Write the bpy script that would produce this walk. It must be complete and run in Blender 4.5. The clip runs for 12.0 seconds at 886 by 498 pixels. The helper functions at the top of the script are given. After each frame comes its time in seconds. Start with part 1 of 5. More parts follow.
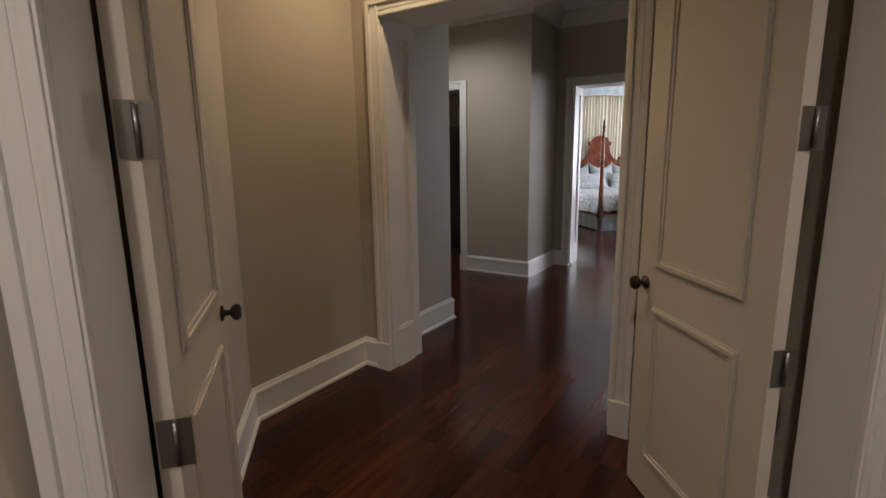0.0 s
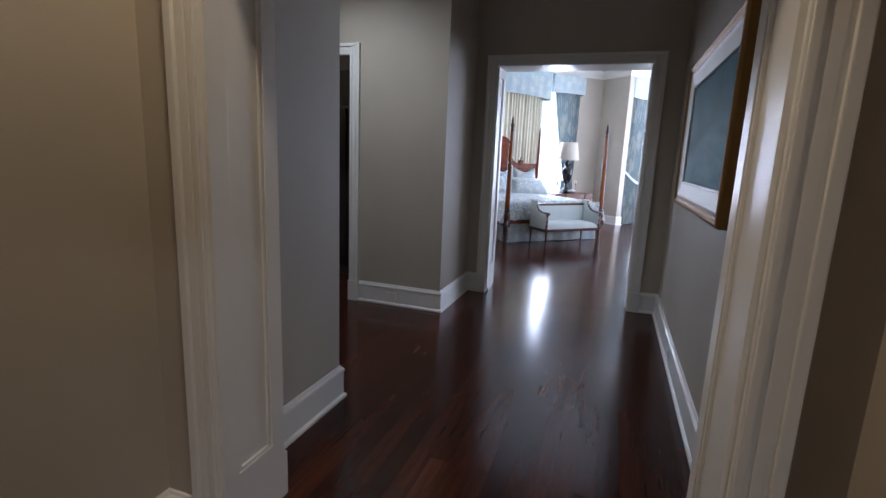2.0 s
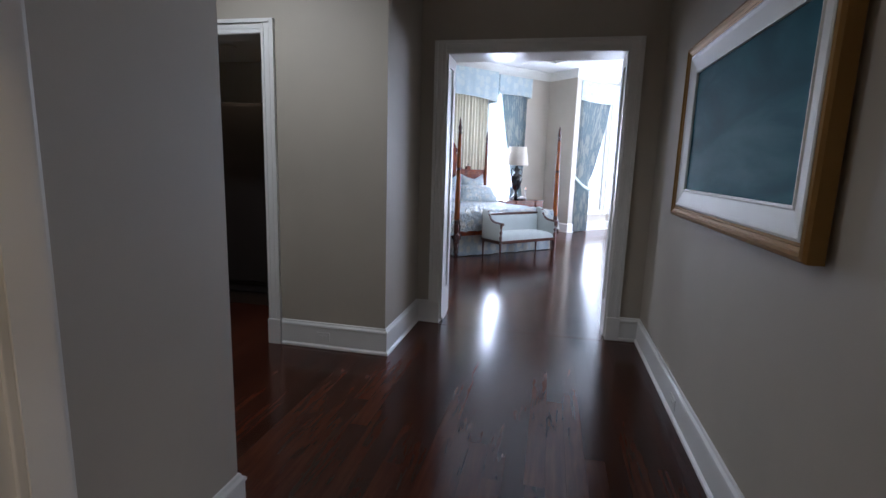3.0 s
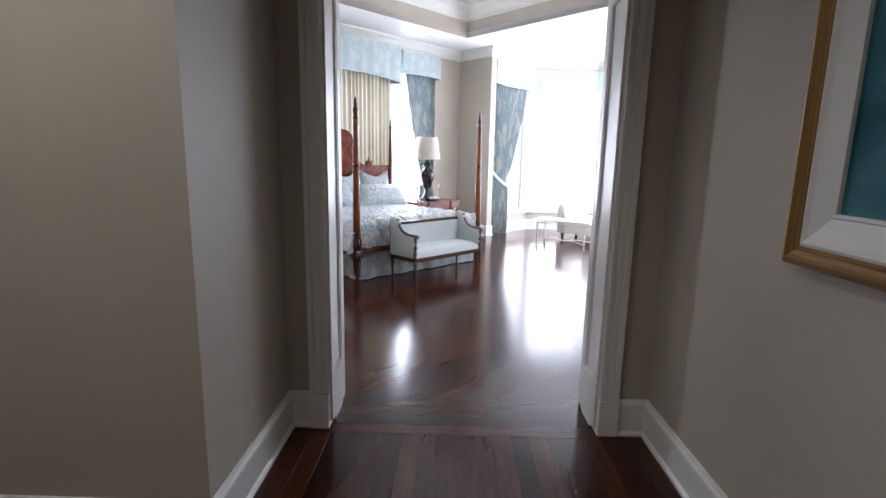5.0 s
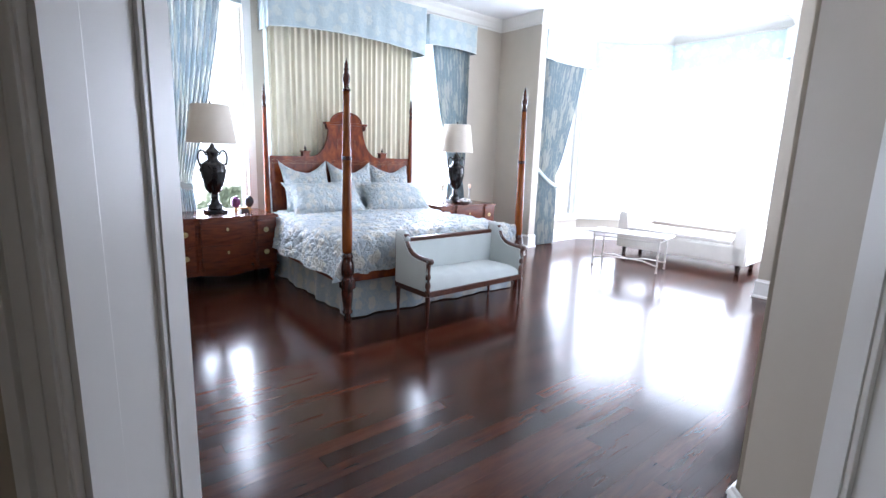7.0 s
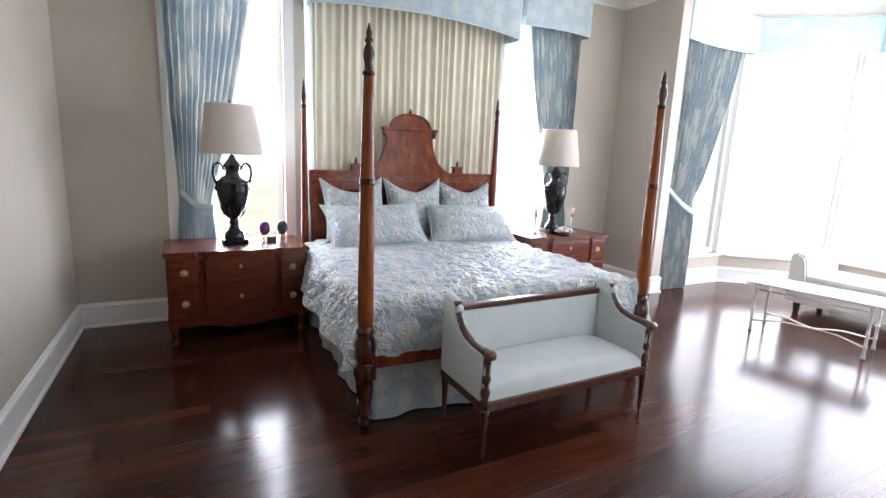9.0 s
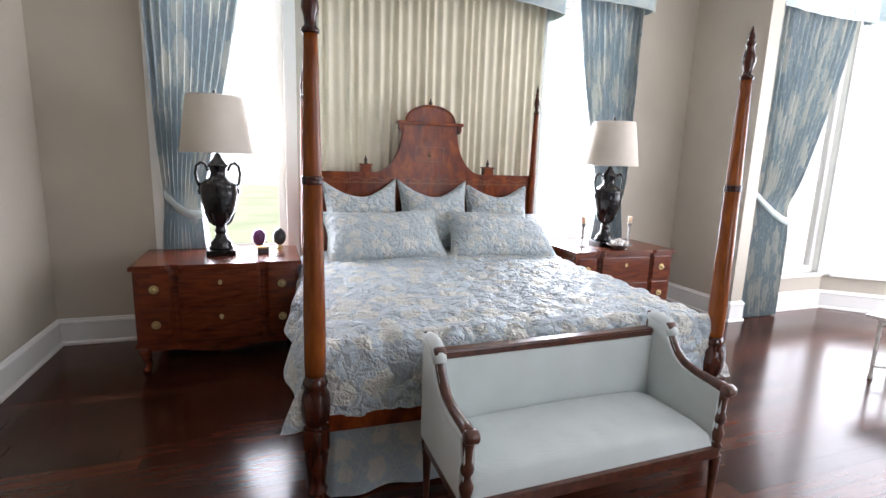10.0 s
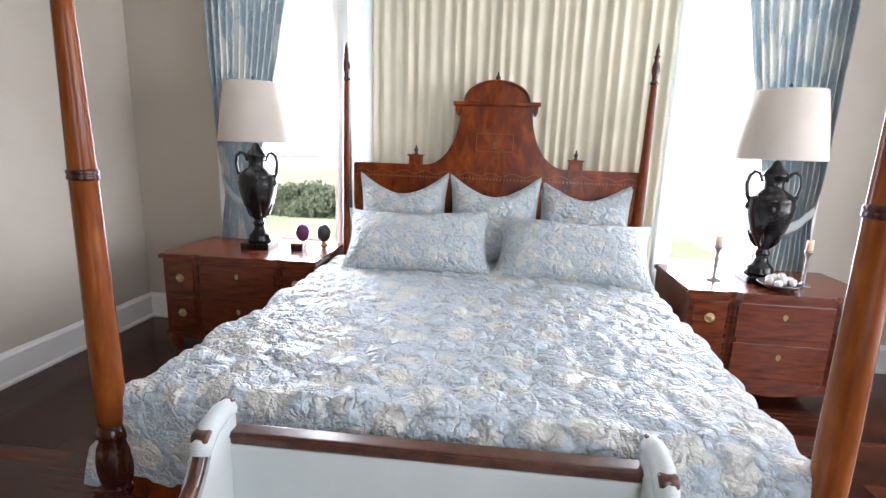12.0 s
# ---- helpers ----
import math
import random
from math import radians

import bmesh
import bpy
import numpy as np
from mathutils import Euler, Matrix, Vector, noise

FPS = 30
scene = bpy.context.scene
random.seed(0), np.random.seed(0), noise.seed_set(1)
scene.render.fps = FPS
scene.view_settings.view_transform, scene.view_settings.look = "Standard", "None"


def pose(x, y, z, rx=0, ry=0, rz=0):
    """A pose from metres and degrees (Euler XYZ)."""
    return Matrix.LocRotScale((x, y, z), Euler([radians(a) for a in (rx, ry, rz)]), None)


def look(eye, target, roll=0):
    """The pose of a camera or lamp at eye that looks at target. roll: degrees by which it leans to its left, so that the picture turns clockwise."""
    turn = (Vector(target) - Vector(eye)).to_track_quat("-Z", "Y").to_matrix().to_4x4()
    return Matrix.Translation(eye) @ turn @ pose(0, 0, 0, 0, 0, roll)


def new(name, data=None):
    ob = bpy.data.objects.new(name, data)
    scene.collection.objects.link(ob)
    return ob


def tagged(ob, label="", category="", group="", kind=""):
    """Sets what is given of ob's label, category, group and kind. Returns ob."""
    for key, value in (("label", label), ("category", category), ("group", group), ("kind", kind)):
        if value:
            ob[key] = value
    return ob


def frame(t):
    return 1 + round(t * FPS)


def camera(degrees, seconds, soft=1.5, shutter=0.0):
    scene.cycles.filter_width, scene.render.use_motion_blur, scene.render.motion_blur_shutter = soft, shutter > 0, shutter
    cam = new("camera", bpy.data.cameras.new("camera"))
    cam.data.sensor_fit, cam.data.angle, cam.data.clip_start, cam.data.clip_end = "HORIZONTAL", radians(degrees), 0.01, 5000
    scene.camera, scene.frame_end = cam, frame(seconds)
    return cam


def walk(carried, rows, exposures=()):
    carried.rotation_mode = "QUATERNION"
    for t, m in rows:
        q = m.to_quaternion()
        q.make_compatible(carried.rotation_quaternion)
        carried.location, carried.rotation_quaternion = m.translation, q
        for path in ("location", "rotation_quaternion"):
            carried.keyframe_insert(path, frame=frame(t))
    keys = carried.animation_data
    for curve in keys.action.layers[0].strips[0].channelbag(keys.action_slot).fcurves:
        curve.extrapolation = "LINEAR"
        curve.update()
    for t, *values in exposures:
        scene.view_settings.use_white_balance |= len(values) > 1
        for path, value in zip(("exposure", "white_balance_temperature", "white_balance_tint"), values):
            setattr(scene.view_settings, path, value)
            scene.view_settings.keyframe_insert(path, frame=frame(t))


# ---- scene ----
cam = camera(84.7, 12.0)
PATH = [
    (0, (0.253, -0.133, 1.567), (-0.82, 1.513, 1.194), -0.8),
    (0.5, (-0.064, 0.193, 1.531), (-1.026, 1.902, 1.138), -0.7),
    (1, (-0.257, 0.554, 1.52), (-1.123, 2.314, 1.13), -0.7),
    (1.5, (-0.499, 0.919, 1.523), (-1.242, 2.736, 1.137), 1.2),
    (2, (-0.695, 1.268, 1.52), (-1.328, 3.127, 1.145), 2.4),
    (2.5, (-0.868, 1.69, 1.515), (-1.396, 3.586, 1.16), 1.8),
    (3, (-0.998, 2.134, 1.505), (-1.412, 4.06, 1.165), 1.8),
    (5, (-1.295, 3.975, 1.533), (-1.323, 5.943, 1.175), 1.2),
    (5.5, (-1.295, 4.445, 1.53), (-1.306, 6.411, 1.164), 0.8),
    (6, (-1.274, 4.897, 1.507), (-1.311, 6.863, 1.139), 1.7),
    (6.5, (-1.268, 5.366, 1.487), (-1.35, 7.329, 1.115), 1.7),
    (7, (-1.224, 5.814, 1.512), (-1.405, 7.769, 1.13), 1.9),
    (9, (-1.239, 7.528, 1.597), (-1.837, 9.4, 1.227), 2.4),
    (9.5, (-1.229, 7.972, 1.599), (-1.936, 9.806, 1.23), 2.3),
    (10, (-1.143, 8.408, 1.546), (-1.992, 10.184, 1.189), 1.9),
    (10.5, (-1.045, 8.849, 1.619), (-2.049, 10.529, 1.204), 1.8),
    (11, (-0.971, 9.245, 1.587), (-2.135, 10.816, 1.166), 1.7),
    (11.5, (-0.835, 9.604, 1.582), (-2.183, 11.016, 1.148), 1.6),
    (12, (-0.632, 9.876, 1.576), (-2.165, 11.09, 1.156), 1.9),
]
walk(cam, [(t, look(eye, target, roll)) for t, eye, target, roll in PATH],
     exposures=((0, 0.42, 6300, 12), (1, 0.38, 5900, 12), (2, 0.42, 5400, 11), (3, 0.48, 5400, 10), (5, 0.6, 5950, 11), (6, 0.75, 5950, 11), (7, 0.76, 5650, 9), (9, 0.4, 6150, 10), (10.5, 0.32, 6400, 10), (12, 0.42, 6300, 11)))

# ---- world, sun, lights, exposure ----
world = bpy.data.worlds.new("world")
scene.world = world
world.use_nodes = True
wn = world.node_tree
sky = wn.nodes.new("ShaderNodeTexSky")
sky.sky_type = "NISHITA"
sky.sun_disc = False
sky.sun_elevation = radians(58)
sky.sun_rotation = radians(225)
sky.dust_density = 3.0
wn.links.new(sky.outputs[0], wn.nodes["Background"].inputs[0])
wn.nodes["Background"].inputs[1].default_value = 0.15

# bedroom axes: u along the headboard wall, v from the foot of the bed to its head
R45 = pose(0, 0, 0, 0, 0, 45)


def uv(u, v, z=0.0):
    """World place of a bedroom place."""
    return R45 @ Vector((u, v, z))


def lamp(name, kind, m, energy, colour, size=0.1, size_y=None, spot=None):
    d = bpy.data.lights.new(name, kind)
    d.energy = energy
    d.color = colour
    if kind == "AREA":
        d.size = size
        if size_y:
            d.shape = "RECTANGLE"
            d.size_y = size_y
    elif kind == "SUN":
        d.angle = size
    else:
        d.shadow_soft_size = size
    if spot:
        d.spot_size = radians(spot)
        d.spot_blend = 0.7
    ob = new(name, d)
    ob.matrix_world = m
    return ob


lamp("sun", "SUN", look((0, 0, 0), uv(0.5, 0.2, -0.84)), 5.0, (1.0, 0.95, 0.88), radians(0.5))
# the sky's light in the window openings
DAY = (0.92, 0.92, 1.02)
for name, a, b, zz, power in (
    ("bay_daylight_side", (9.9, 10.44), (11.0, 10.44), (0.45, 3.1), 37),
    ("bay_daylight_corner", (11.2, 10.36), (12.22, 9.54), (0.45, 3.1), 68),
    ("bay_daylight_front", (12.28, 9.4), (12.28, 7.8), (0.45, 3.1), 98),
    ("bay_daylight_far_corner", (12.22, 7.66), (11.2, 6.84), (0.45, 3.1), 62),
    ("bay_daylight_far_side", (11.0, 6.76), (9.9, 6.76), (0.45, 3.1), 28),
    ("front_window_daylight", (8.1, 5.52), (7.0, 5.52), (0.6, 3.05), 30),
    ("bed_window_daylight_one", (4.4, 11.26), (5.2, 11.26), (0.75, 3.1), 95),
    ("bed_window_daylight_two", (7.82, 11.26), (8.64, 11.26), (0.75, 3.1), 95),
):
    w = math.hypot(b[0] - a[0], b[1] - a[1])
    mid = uv((a[0] + b[0]) / 2, (a[1] + b[1]) / 2, (zz[0] + zz[1]) / 2)
    inward = uv((a[0] + b[0]) / 2 + (b[1] - a[1]), (a[1] + b[1]) / 2 - (b[0] - a[0]), (zz[0] + zz[1]) / 2)
    lamp(name, "AREA", look(mid, inward), power, DAY, w, zz[1] - zz[0])
# added fill lamps with no known fixture, apart from the side room's downlight
PALE = (1.0, 0.96, 0.91)
for name, place, power, colour, cone in (
    ("vestibule_downlight_bulb", (-1.5, 2.15, 3.36), 50, (1.0, 0.72, 0.42), 120),
    ("alcove_downlight_bulb", (-3.1, 4.6, 3.36), 48, PALE, 150),
    ("hall_downlight_bulb", (-1.72, 4.3, 3.36), 9, PALE, 130),
    ("side_room_downlight_bulb", (-4.35, 6.84, 2.62), 16, (1.0, 0.72, 0.42), 110),
    ("start_downlight_bulb", (*uv(-0.6, -1.1)[:2], 3.36), 78, (1.0, 0.87, 0.75), 150),
    ("start_downlight_bulb_two", (*uv(1.6, -1.1)[:2], 3.36), 52, (1.0, 0.87, 0.75), 150),
):
    lamp(name, "SPOT", look(place, (place[0], place[1], 0)), power, colour, 0.06, spot=cone)

# ---- materials ----
def mat(name, base=(0.5, 0.5, 0.5), rough=0.5, metal=0.0, coat=0.0):
    m = bpy.data.materials.new(name)
    m.use_nodes = True
    b = m.node_tree.nodes["Principled BSDF"]
    b.inputs["Base Color"].default_value = (*base, 1)
    b.inputs["Roughness"].default_value = rough
    b.inputs["Metallic"].default_value = metal
    b.inputs["Coat Weight"].default_value = coat
    return m


def N(m, kind, **inputs):
    n = m.node_tree.nodes.new(kind)
    for k, v in inputs.items():
        n.inputs[k.replace("_", " ")].default_value = v
    return n


def L(m, a, b):
    m.node_tree.links.new(a, b)


def bsdf(m):
    return m.node_tree.nodes["Principled BSDF"]


def ramp(m, stops):
    r = m.node_tree.nodes.new("ShaderNodeValToRGB")
    e = r.color_ramp.elements
    while len(e) < len(stops):
        e.new(0.5)
    for el, (p, c) in zip(e, stops):
        el.position = p
        el.color = (*c, 1)
    return r


def coords(m, scale=(1, 1, 1), kind="Object", turn=0.0):
    t = m.node_tree.nodes.new("ShaderNodeTexCoord")
    mp = m.node_tree.nodes.new("ShaderNodeMapping")
    mp.inputs["Scale"].default_value = scale
    mp.inputs["Rotation"].default_value = (0, 0, turn)
    L(m, t.outputs[kind], mp.inputs[0])
    return mp.outputs[0]


def bump(m, height, strength, distance=0.01):
    b = N(m, "ShaderNodeBump", Strength=strength, Distance=distance)
    L(m, height, b.inputs["Height"])
    L(m, b.outputs[0], bsdf(m).inputs["Normal"])
    return b


def painted(name, base, rough, spread=0.06, fine=220.0, relief=0.08):
    """Rolled or brushed paint: faint large patches, fine orange peel."""
    m = mat(name, base, rough)
    c = coords(m)
    big = N(m, "ShaderNodeTexNoise", Scale=1.3, Detail=4.0)
    L(m, c, big.inputs["Vector"])
    lo = tuple(v * (1 - spread) for v in base)
    hi = tuple(min(1, v * (1 + spread)) for v in base)
    r = ramp(m, [(0.3, lo), (0.7, hi)])
    L(m, big.outputs["Fac"], r.inputs[0])
    L(m, r.outputs[0], bsdf(m).inputs["Base Color"])
    small = N(m, "ShaderNodeTexNoise", Scale=fine, Detail=2.0)
    L(m, c, small.inputs["Vector"])
    bump(m, small.outputs["Fac"], relief, 0.002)
    return m


def wood(name, dark, mid, light, rough, stretch=(1, 1, 1), scale=14.0, coat=0.3, per_object=False, island=False, relief=0.05):
    m = mat(name, mid, rough, coat=coat)
    bsdf(m).inputs["Coat Roughness"].default_value = 0.12
    c = coords(m, stretch)
    vec = c
    if per_object:
        info = m.node_tree.nodes.new("ShaderNodeNewGeometry" if island else "ShaderNodeObjectInfo")
        chance = info.outputs["Random Per Island" if island else "Random"]
        add = m.node_tree.nodes.new("ShaderNodeVectorMath")
        add.operation = "MULTIPLY_ADD"
        L(m, chance, add.inputs[0])
        add.inputs[1].default_value = (37.0, 19.0, 11.0)
        L(m, c, add.inputs[2])
        vec = add.outputs[0]
    grain = N(m, "ShaderNodeTexNoise", Scale=scale, Detail=6.0, Roughness=0.6, Distortion=0.4)
    L(m, vec, grain.inputs["Vector"])
    r = ramp(m, [(0.28, dark), (0.5, mid), (0.75, light)])
    L(m, grain.outputs["Fac"], r.inputs[0])
    out = r.outputs[0]
    if per_object:
        hsv = N(m, "ShaderNodeHueSaturation")
        mr = N(m, "ShaderNodeMapRange")
        mr.inputs["To Min"].default_value = 0.5
        mr.inputs["To Max"].default_value = 1.6
        L(m, chance, mr.inputs["Value"])
        L(m, mr.outputs[0], hsv.inputs["Value"])
        L(m, out, hsv.inputs["Color"])
        out = hsv.outputs[0]
    L(m, out, bsdf(m).inputs["Base Color"])
    blotch = N(m, "ShaderNodeTexNoise", Scale=3.0, Detail=3.0)
    L(m, vec, blotch.inputs["Vector"])
    rr = N(m, "ShaderNodeMapRange")
    rr.inputs["To Min"].default_value = rough * 0.88
    rr.inputs["To Max"].default_value = rough * 1.15
    L(m, blotch.outputs["Fac"], rr.inputs["Value"])
    L(m, rr.outputs[0], bsdf(m).inputs["Roughness"])
    if relief:
        bump(m, grain.outputs["Fac"], relief, 0.002)
    return m


WALL = painted("greige_wall_paint", (0.47, 0.425, 0.35), 0.6)
TRIM = painted("white_trim_paint", (0.78, 0.77, 0.74), 0.3, 0.03, 90, 0.01)
CEIL = painted("ceiling_paint", (0.8, 0.8, 0.79), 0.8, 0.03)
CROWN = painted("crown_paint", (0.76, 0.75, 0.7), 0.45, 0.03)
DOORP = painted("door_paint", (0.62, 0.57, 0.5), 0.32, 0.03, 90, 0.03)
FLOOR_ARGS = ((0.03, 0.0082, 0.0044), (0.048, 0.0132, 0.0066), (0.072, 0.021, 0.0102), 0.17, (0.7, 6, 6), 4.0, 0.0, True)
FLOOR = wood("mahogany_floor", *FLOOR_ARGS, relief=0.0)
FLOOR_REST = wood("mahogany_floor_far", *FLOOR_ARGS, island=True, relief=0.0)
GAP = mat("floor_joint", (0.012, 0.006, 0.004), 0.5)
BEDWOOD = wood("bed_mahogany", (0.035, 0.005, 0.0013), (0.15, 0.025, 0.0036), (0.31, 0.075, 0.01), 0.28, (2.2, 2.2, 1.1), 5.5, 0.0)
# lighter copy of the bed wood, with the bay's light put into it
LIT_POSTWOOD = wood("lit_post_mahogany", (0.1, 0.022, 0.004), (0.19, 0.048, 0.0085), (0.28, 0.08, 0.014), 0.25, (3, 3, 0.5), 9.0, 0.0)
for m in (BEDWOOD, LIT_POSTWOOD):
    bsdf(m).inputs["Specular IOR Level"].default_value = 0.32
for m in (FLOOR, FLOOR_REST):
    bsdf(m).inputs["Specular IOR Level"].default_value = 0.32
CHEST = wood("chest_mahogany", (0.045, 0.008, 0.003), (0.11, 0.022, 0.007), (0.17, 0.038, 0.011), 0.24, (0.7, 4, 4), 9.0, 0.15)
DARKWOOD = wood("dark_turned_mahogany", (0.018, 0.004, 0.002), (0.045, 0.009, 0.004), (0.085, 0.018, 0.007), 0.25, (4, 4, 0.8), 9.0, 0.15)
BENCHWOOD = wood("bench_walnut", (0.03, 0.01, 0.006), (0.075, 0.024, 0.013), (0.13, 0.045, 0.022), 0.3, (2, 2, 2), 12.0)
BRONZE = mat("dark_bronze", (0.06, 0.05, 0.045), 0.35, 0.8)
STEEL = mat("brushed_steel", (0.3, 0.29, 0.28), 0.38, 1.0)
BRASS = mat("aged_brass", (0.5, 0.38, 0.18), 0.3, 1.0)
GOLD = mat("gold_leaf", (0.3, 0.17, 0.052), 0.5, 0.6)
# near-black stands in for the dimness of the side room
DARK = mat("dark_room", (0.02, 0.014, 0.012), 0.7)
GLASS = mat("window_glass", (1, 1, 1), 0.0)
bsdf(GLASS).inputs["Transmission Weight"].default_value = 1.0
bsdf(GLASS).inputs["IOR"].default_value = 1.01


# ---- mesh helpers ----
def obj(name, bm, material, m=None):
    me = bpy.data.meshes.new(name)
    bm.to_mesh(me)
    bm.free()
    me.materials.append(material)
    ob = new(name, me)
    if m is not None:
        ob.matrix_world = m
    return ob


def part(name, bm, material, parent, label="", m=None):
    """One mesh under a thing or a part, in the parent's own space."""
    ob = obj(name, bm, material)
    ob.parent = parent
    if m is not None:
        ob.matrix_local = m
    if label:
        ob["label"] = label
    return ob


def thing(name, m, label, category, group=""):
    e = new(name)
    e.empty_display_size = 0.1
    e.matrix_world = m
    return tagged(e, label, category, group)


def structure(ob, label="", category=""):
    return tagged(ob, label, category, "", "structure")


def box(bm, x0, y0, z0, x1, y1, z1, bevel=0.0):
    r = bmesh.ops.create_cube(bm, size=1.0, matrix=Matrix.Translation(((x0 + x1) / 2, (y0 + y1) / 2, (z0 + z1) / 2)) @ Matrix.Diagonal((x1 - x0, y1 - y0, z1 - z0, 1)))
    if bevel:
        edges = {e for v in r["verts"] for e in v.link_edges}
        bmesh.ops.bevel(bm, geom=list(edges), offset=bevel, segments=2, affect="EDGES", profile=0.7)
    return bm


def B(x0, y0, z0, x1, y1, z1, bevel=0.0):
    return box(bmesh.new(), x0, y0, z0, x1, y1, z1, bevel)


def lathe(bm, profile, seg=24, at=(0, 0, 0), m=None):
    """Turns (radius, height) pairs round the upright axis."""
    rings = []
    for r, z in profile:
        rings.append([bm.verts.new((at[0] + r * math.cos(2 * math.pi * k / seg), at[1] + r * math.sin(2 * math.pi * k / seg), at[2] + z)) for k in range(seg)])
    for a, b in zip(rings, rings[1:]):
        for k in range(seg):
            f = bm.faces.new((a[k], a[(k + 1) % seg], b[(k + 1) % seg], b[k]))
            f.smooth = True
    bm.faces.new(list(reversed(rings[0])))
    bm.faces.new(rings[-1])
    if m is not None:
        bmesh.ops.transform(bm, matrix=m, verts=[v for r in rings for v in r])
    return bm


def T(profile, seg=24, at=(0, 0, 0), m=None):
    return lathe(bmesh.new(), profile, seg, at, m)


def prism(bm, outline, depth, m=None, bevel=0.0):
    """A flat outline in x and z, depth thick along y from 0."""
    a = [bm.verts.new((x, 0, z)) for x, z in outline]
    b = [bm.verts.new((x, depth, z)) for x, z in outline]
    n = len(a)
    faces = [bm.faces.new(a), bm.faces.new(list(reversed(b)))]
    faces += [bm.faces.new((a[k], b[k], b[(k + 1) % n], a[(k + 1) % n])) for k in range(n)]
    bmesh.ops.recalc_face_normals(bm, faces=faces)
    if bevel:
        bmesh.ops.bevel(bm, geom=[e for f in faces[:2] for e in f.edges], offset=bevel, segments=2, affect="EDGES")
    if m is not None:
        bmesh.ops.transform(bm, matrix=m, verts=bm.verts[:] if len(bm.verts) <= 2 * n else bm.verts[:])
    return bm


def sweep(bm, path, profile, closed=False):
    """Carries a profile (out, up) along a level path of (x, y, z); out is to the path's right; mitred corners."""
    pts = [Vector(p) for p in path]
    n = len(pts)
    rings = []
    for k, p in enumerate(pts):
        before = pts[k - 1] if k or closed else None
        after = pts[(k + 1) % n] if k < n - 1 or closed else None
        d0 = (p - before).normalized() if before is not None else None
        d1 = (after - p).normalized() if after is not None else None
        d0, d1 = d0 or d1, d1 or d0
        n0, n1 = Vector((d0.y, -d0.x, 0)), Vector((d1.y, -d1.x, 0))
        mit = (n0 + n1).normalized()
        mit /= max(0.3, mit.dot(n0))
        rings.append([bm.verts.new(p + mit * o + Vector((0, 0, h))) for o, h in profile])
    pairs = list(zip(rings, rings[1:])) + ([(rings[-1], rings[0])] if closed else [])
    w = len(profile)
    for a, b in pairs:
        for k in range(w):
            bm.faces.new((a[k], a[(k + 1) % w], b[(k + 1) % w], b[k]))
    if not closed:
        bm.faces.new(rings[0])
        bm.faces.new(rings[-1])
    bmesh.ops.recalc_face_normals(bm, faces=bm.faces[:])
    return bm


def tube(bm, pts, radius, seg=10):
    """A round rod through points; radius one number or one for each point."""
    pts = [Vector(p) for p in pts]
    rad = radius if isinstance(radius, (list, tuple)) else [radius] * len(pts)
    rings = []
    side = None
    for k, p in enumerate(pts):
        d = (pts[min(k + 1, len(pts) - 1)] - pts[max(k - 1, 0)]).normalized()
        if side is None:
            side = d.orthogonal().normalized()
        side = (side - d * side.dot(d)).normalized()
        up = d.cross(side)
        rings.append([bm.verts.new(p + rad[k] * (math.cos(2 * math.pi * j / seg) * side + math.sin(2 * math.pi * j / seg) * up)) for j in range(seg)])
    for a, b in zip(rings, rings[1:]):
        for j in range(seg):
            f = bm.faces.new((a[j], a[(j + 1) % seg], b[(j + 1) % seg], b[j]))
            f.smooth = True
    bm.faces.new(list(reversed(rings[0])))
    bm.faces.new(rings[-1])
    return bm


def grid_sheet(bm, nu, nv, f):
    """A sheet of nu by nv cells; f(s, t) gives the place."""
    vs = [[bm.verts.new(f(i / nu, j / nv)) for j in range(nv + 1)] for i in range(nu + 1)]
    for i in range(nu):
        for j in range(nv):
            q = bm.faces.new((vs[i][j], vs[i + 1][j], vs[i + 1][j + 1], vs[i][j + 1]))
            q.smooth = True
    return bm


def smooth(ob, angle=40):
    for p in ob.data.polygons:
        p.use_smooth = True
    ob.data.set_sharp_from_angle(angle=radians(angle))
    return ob


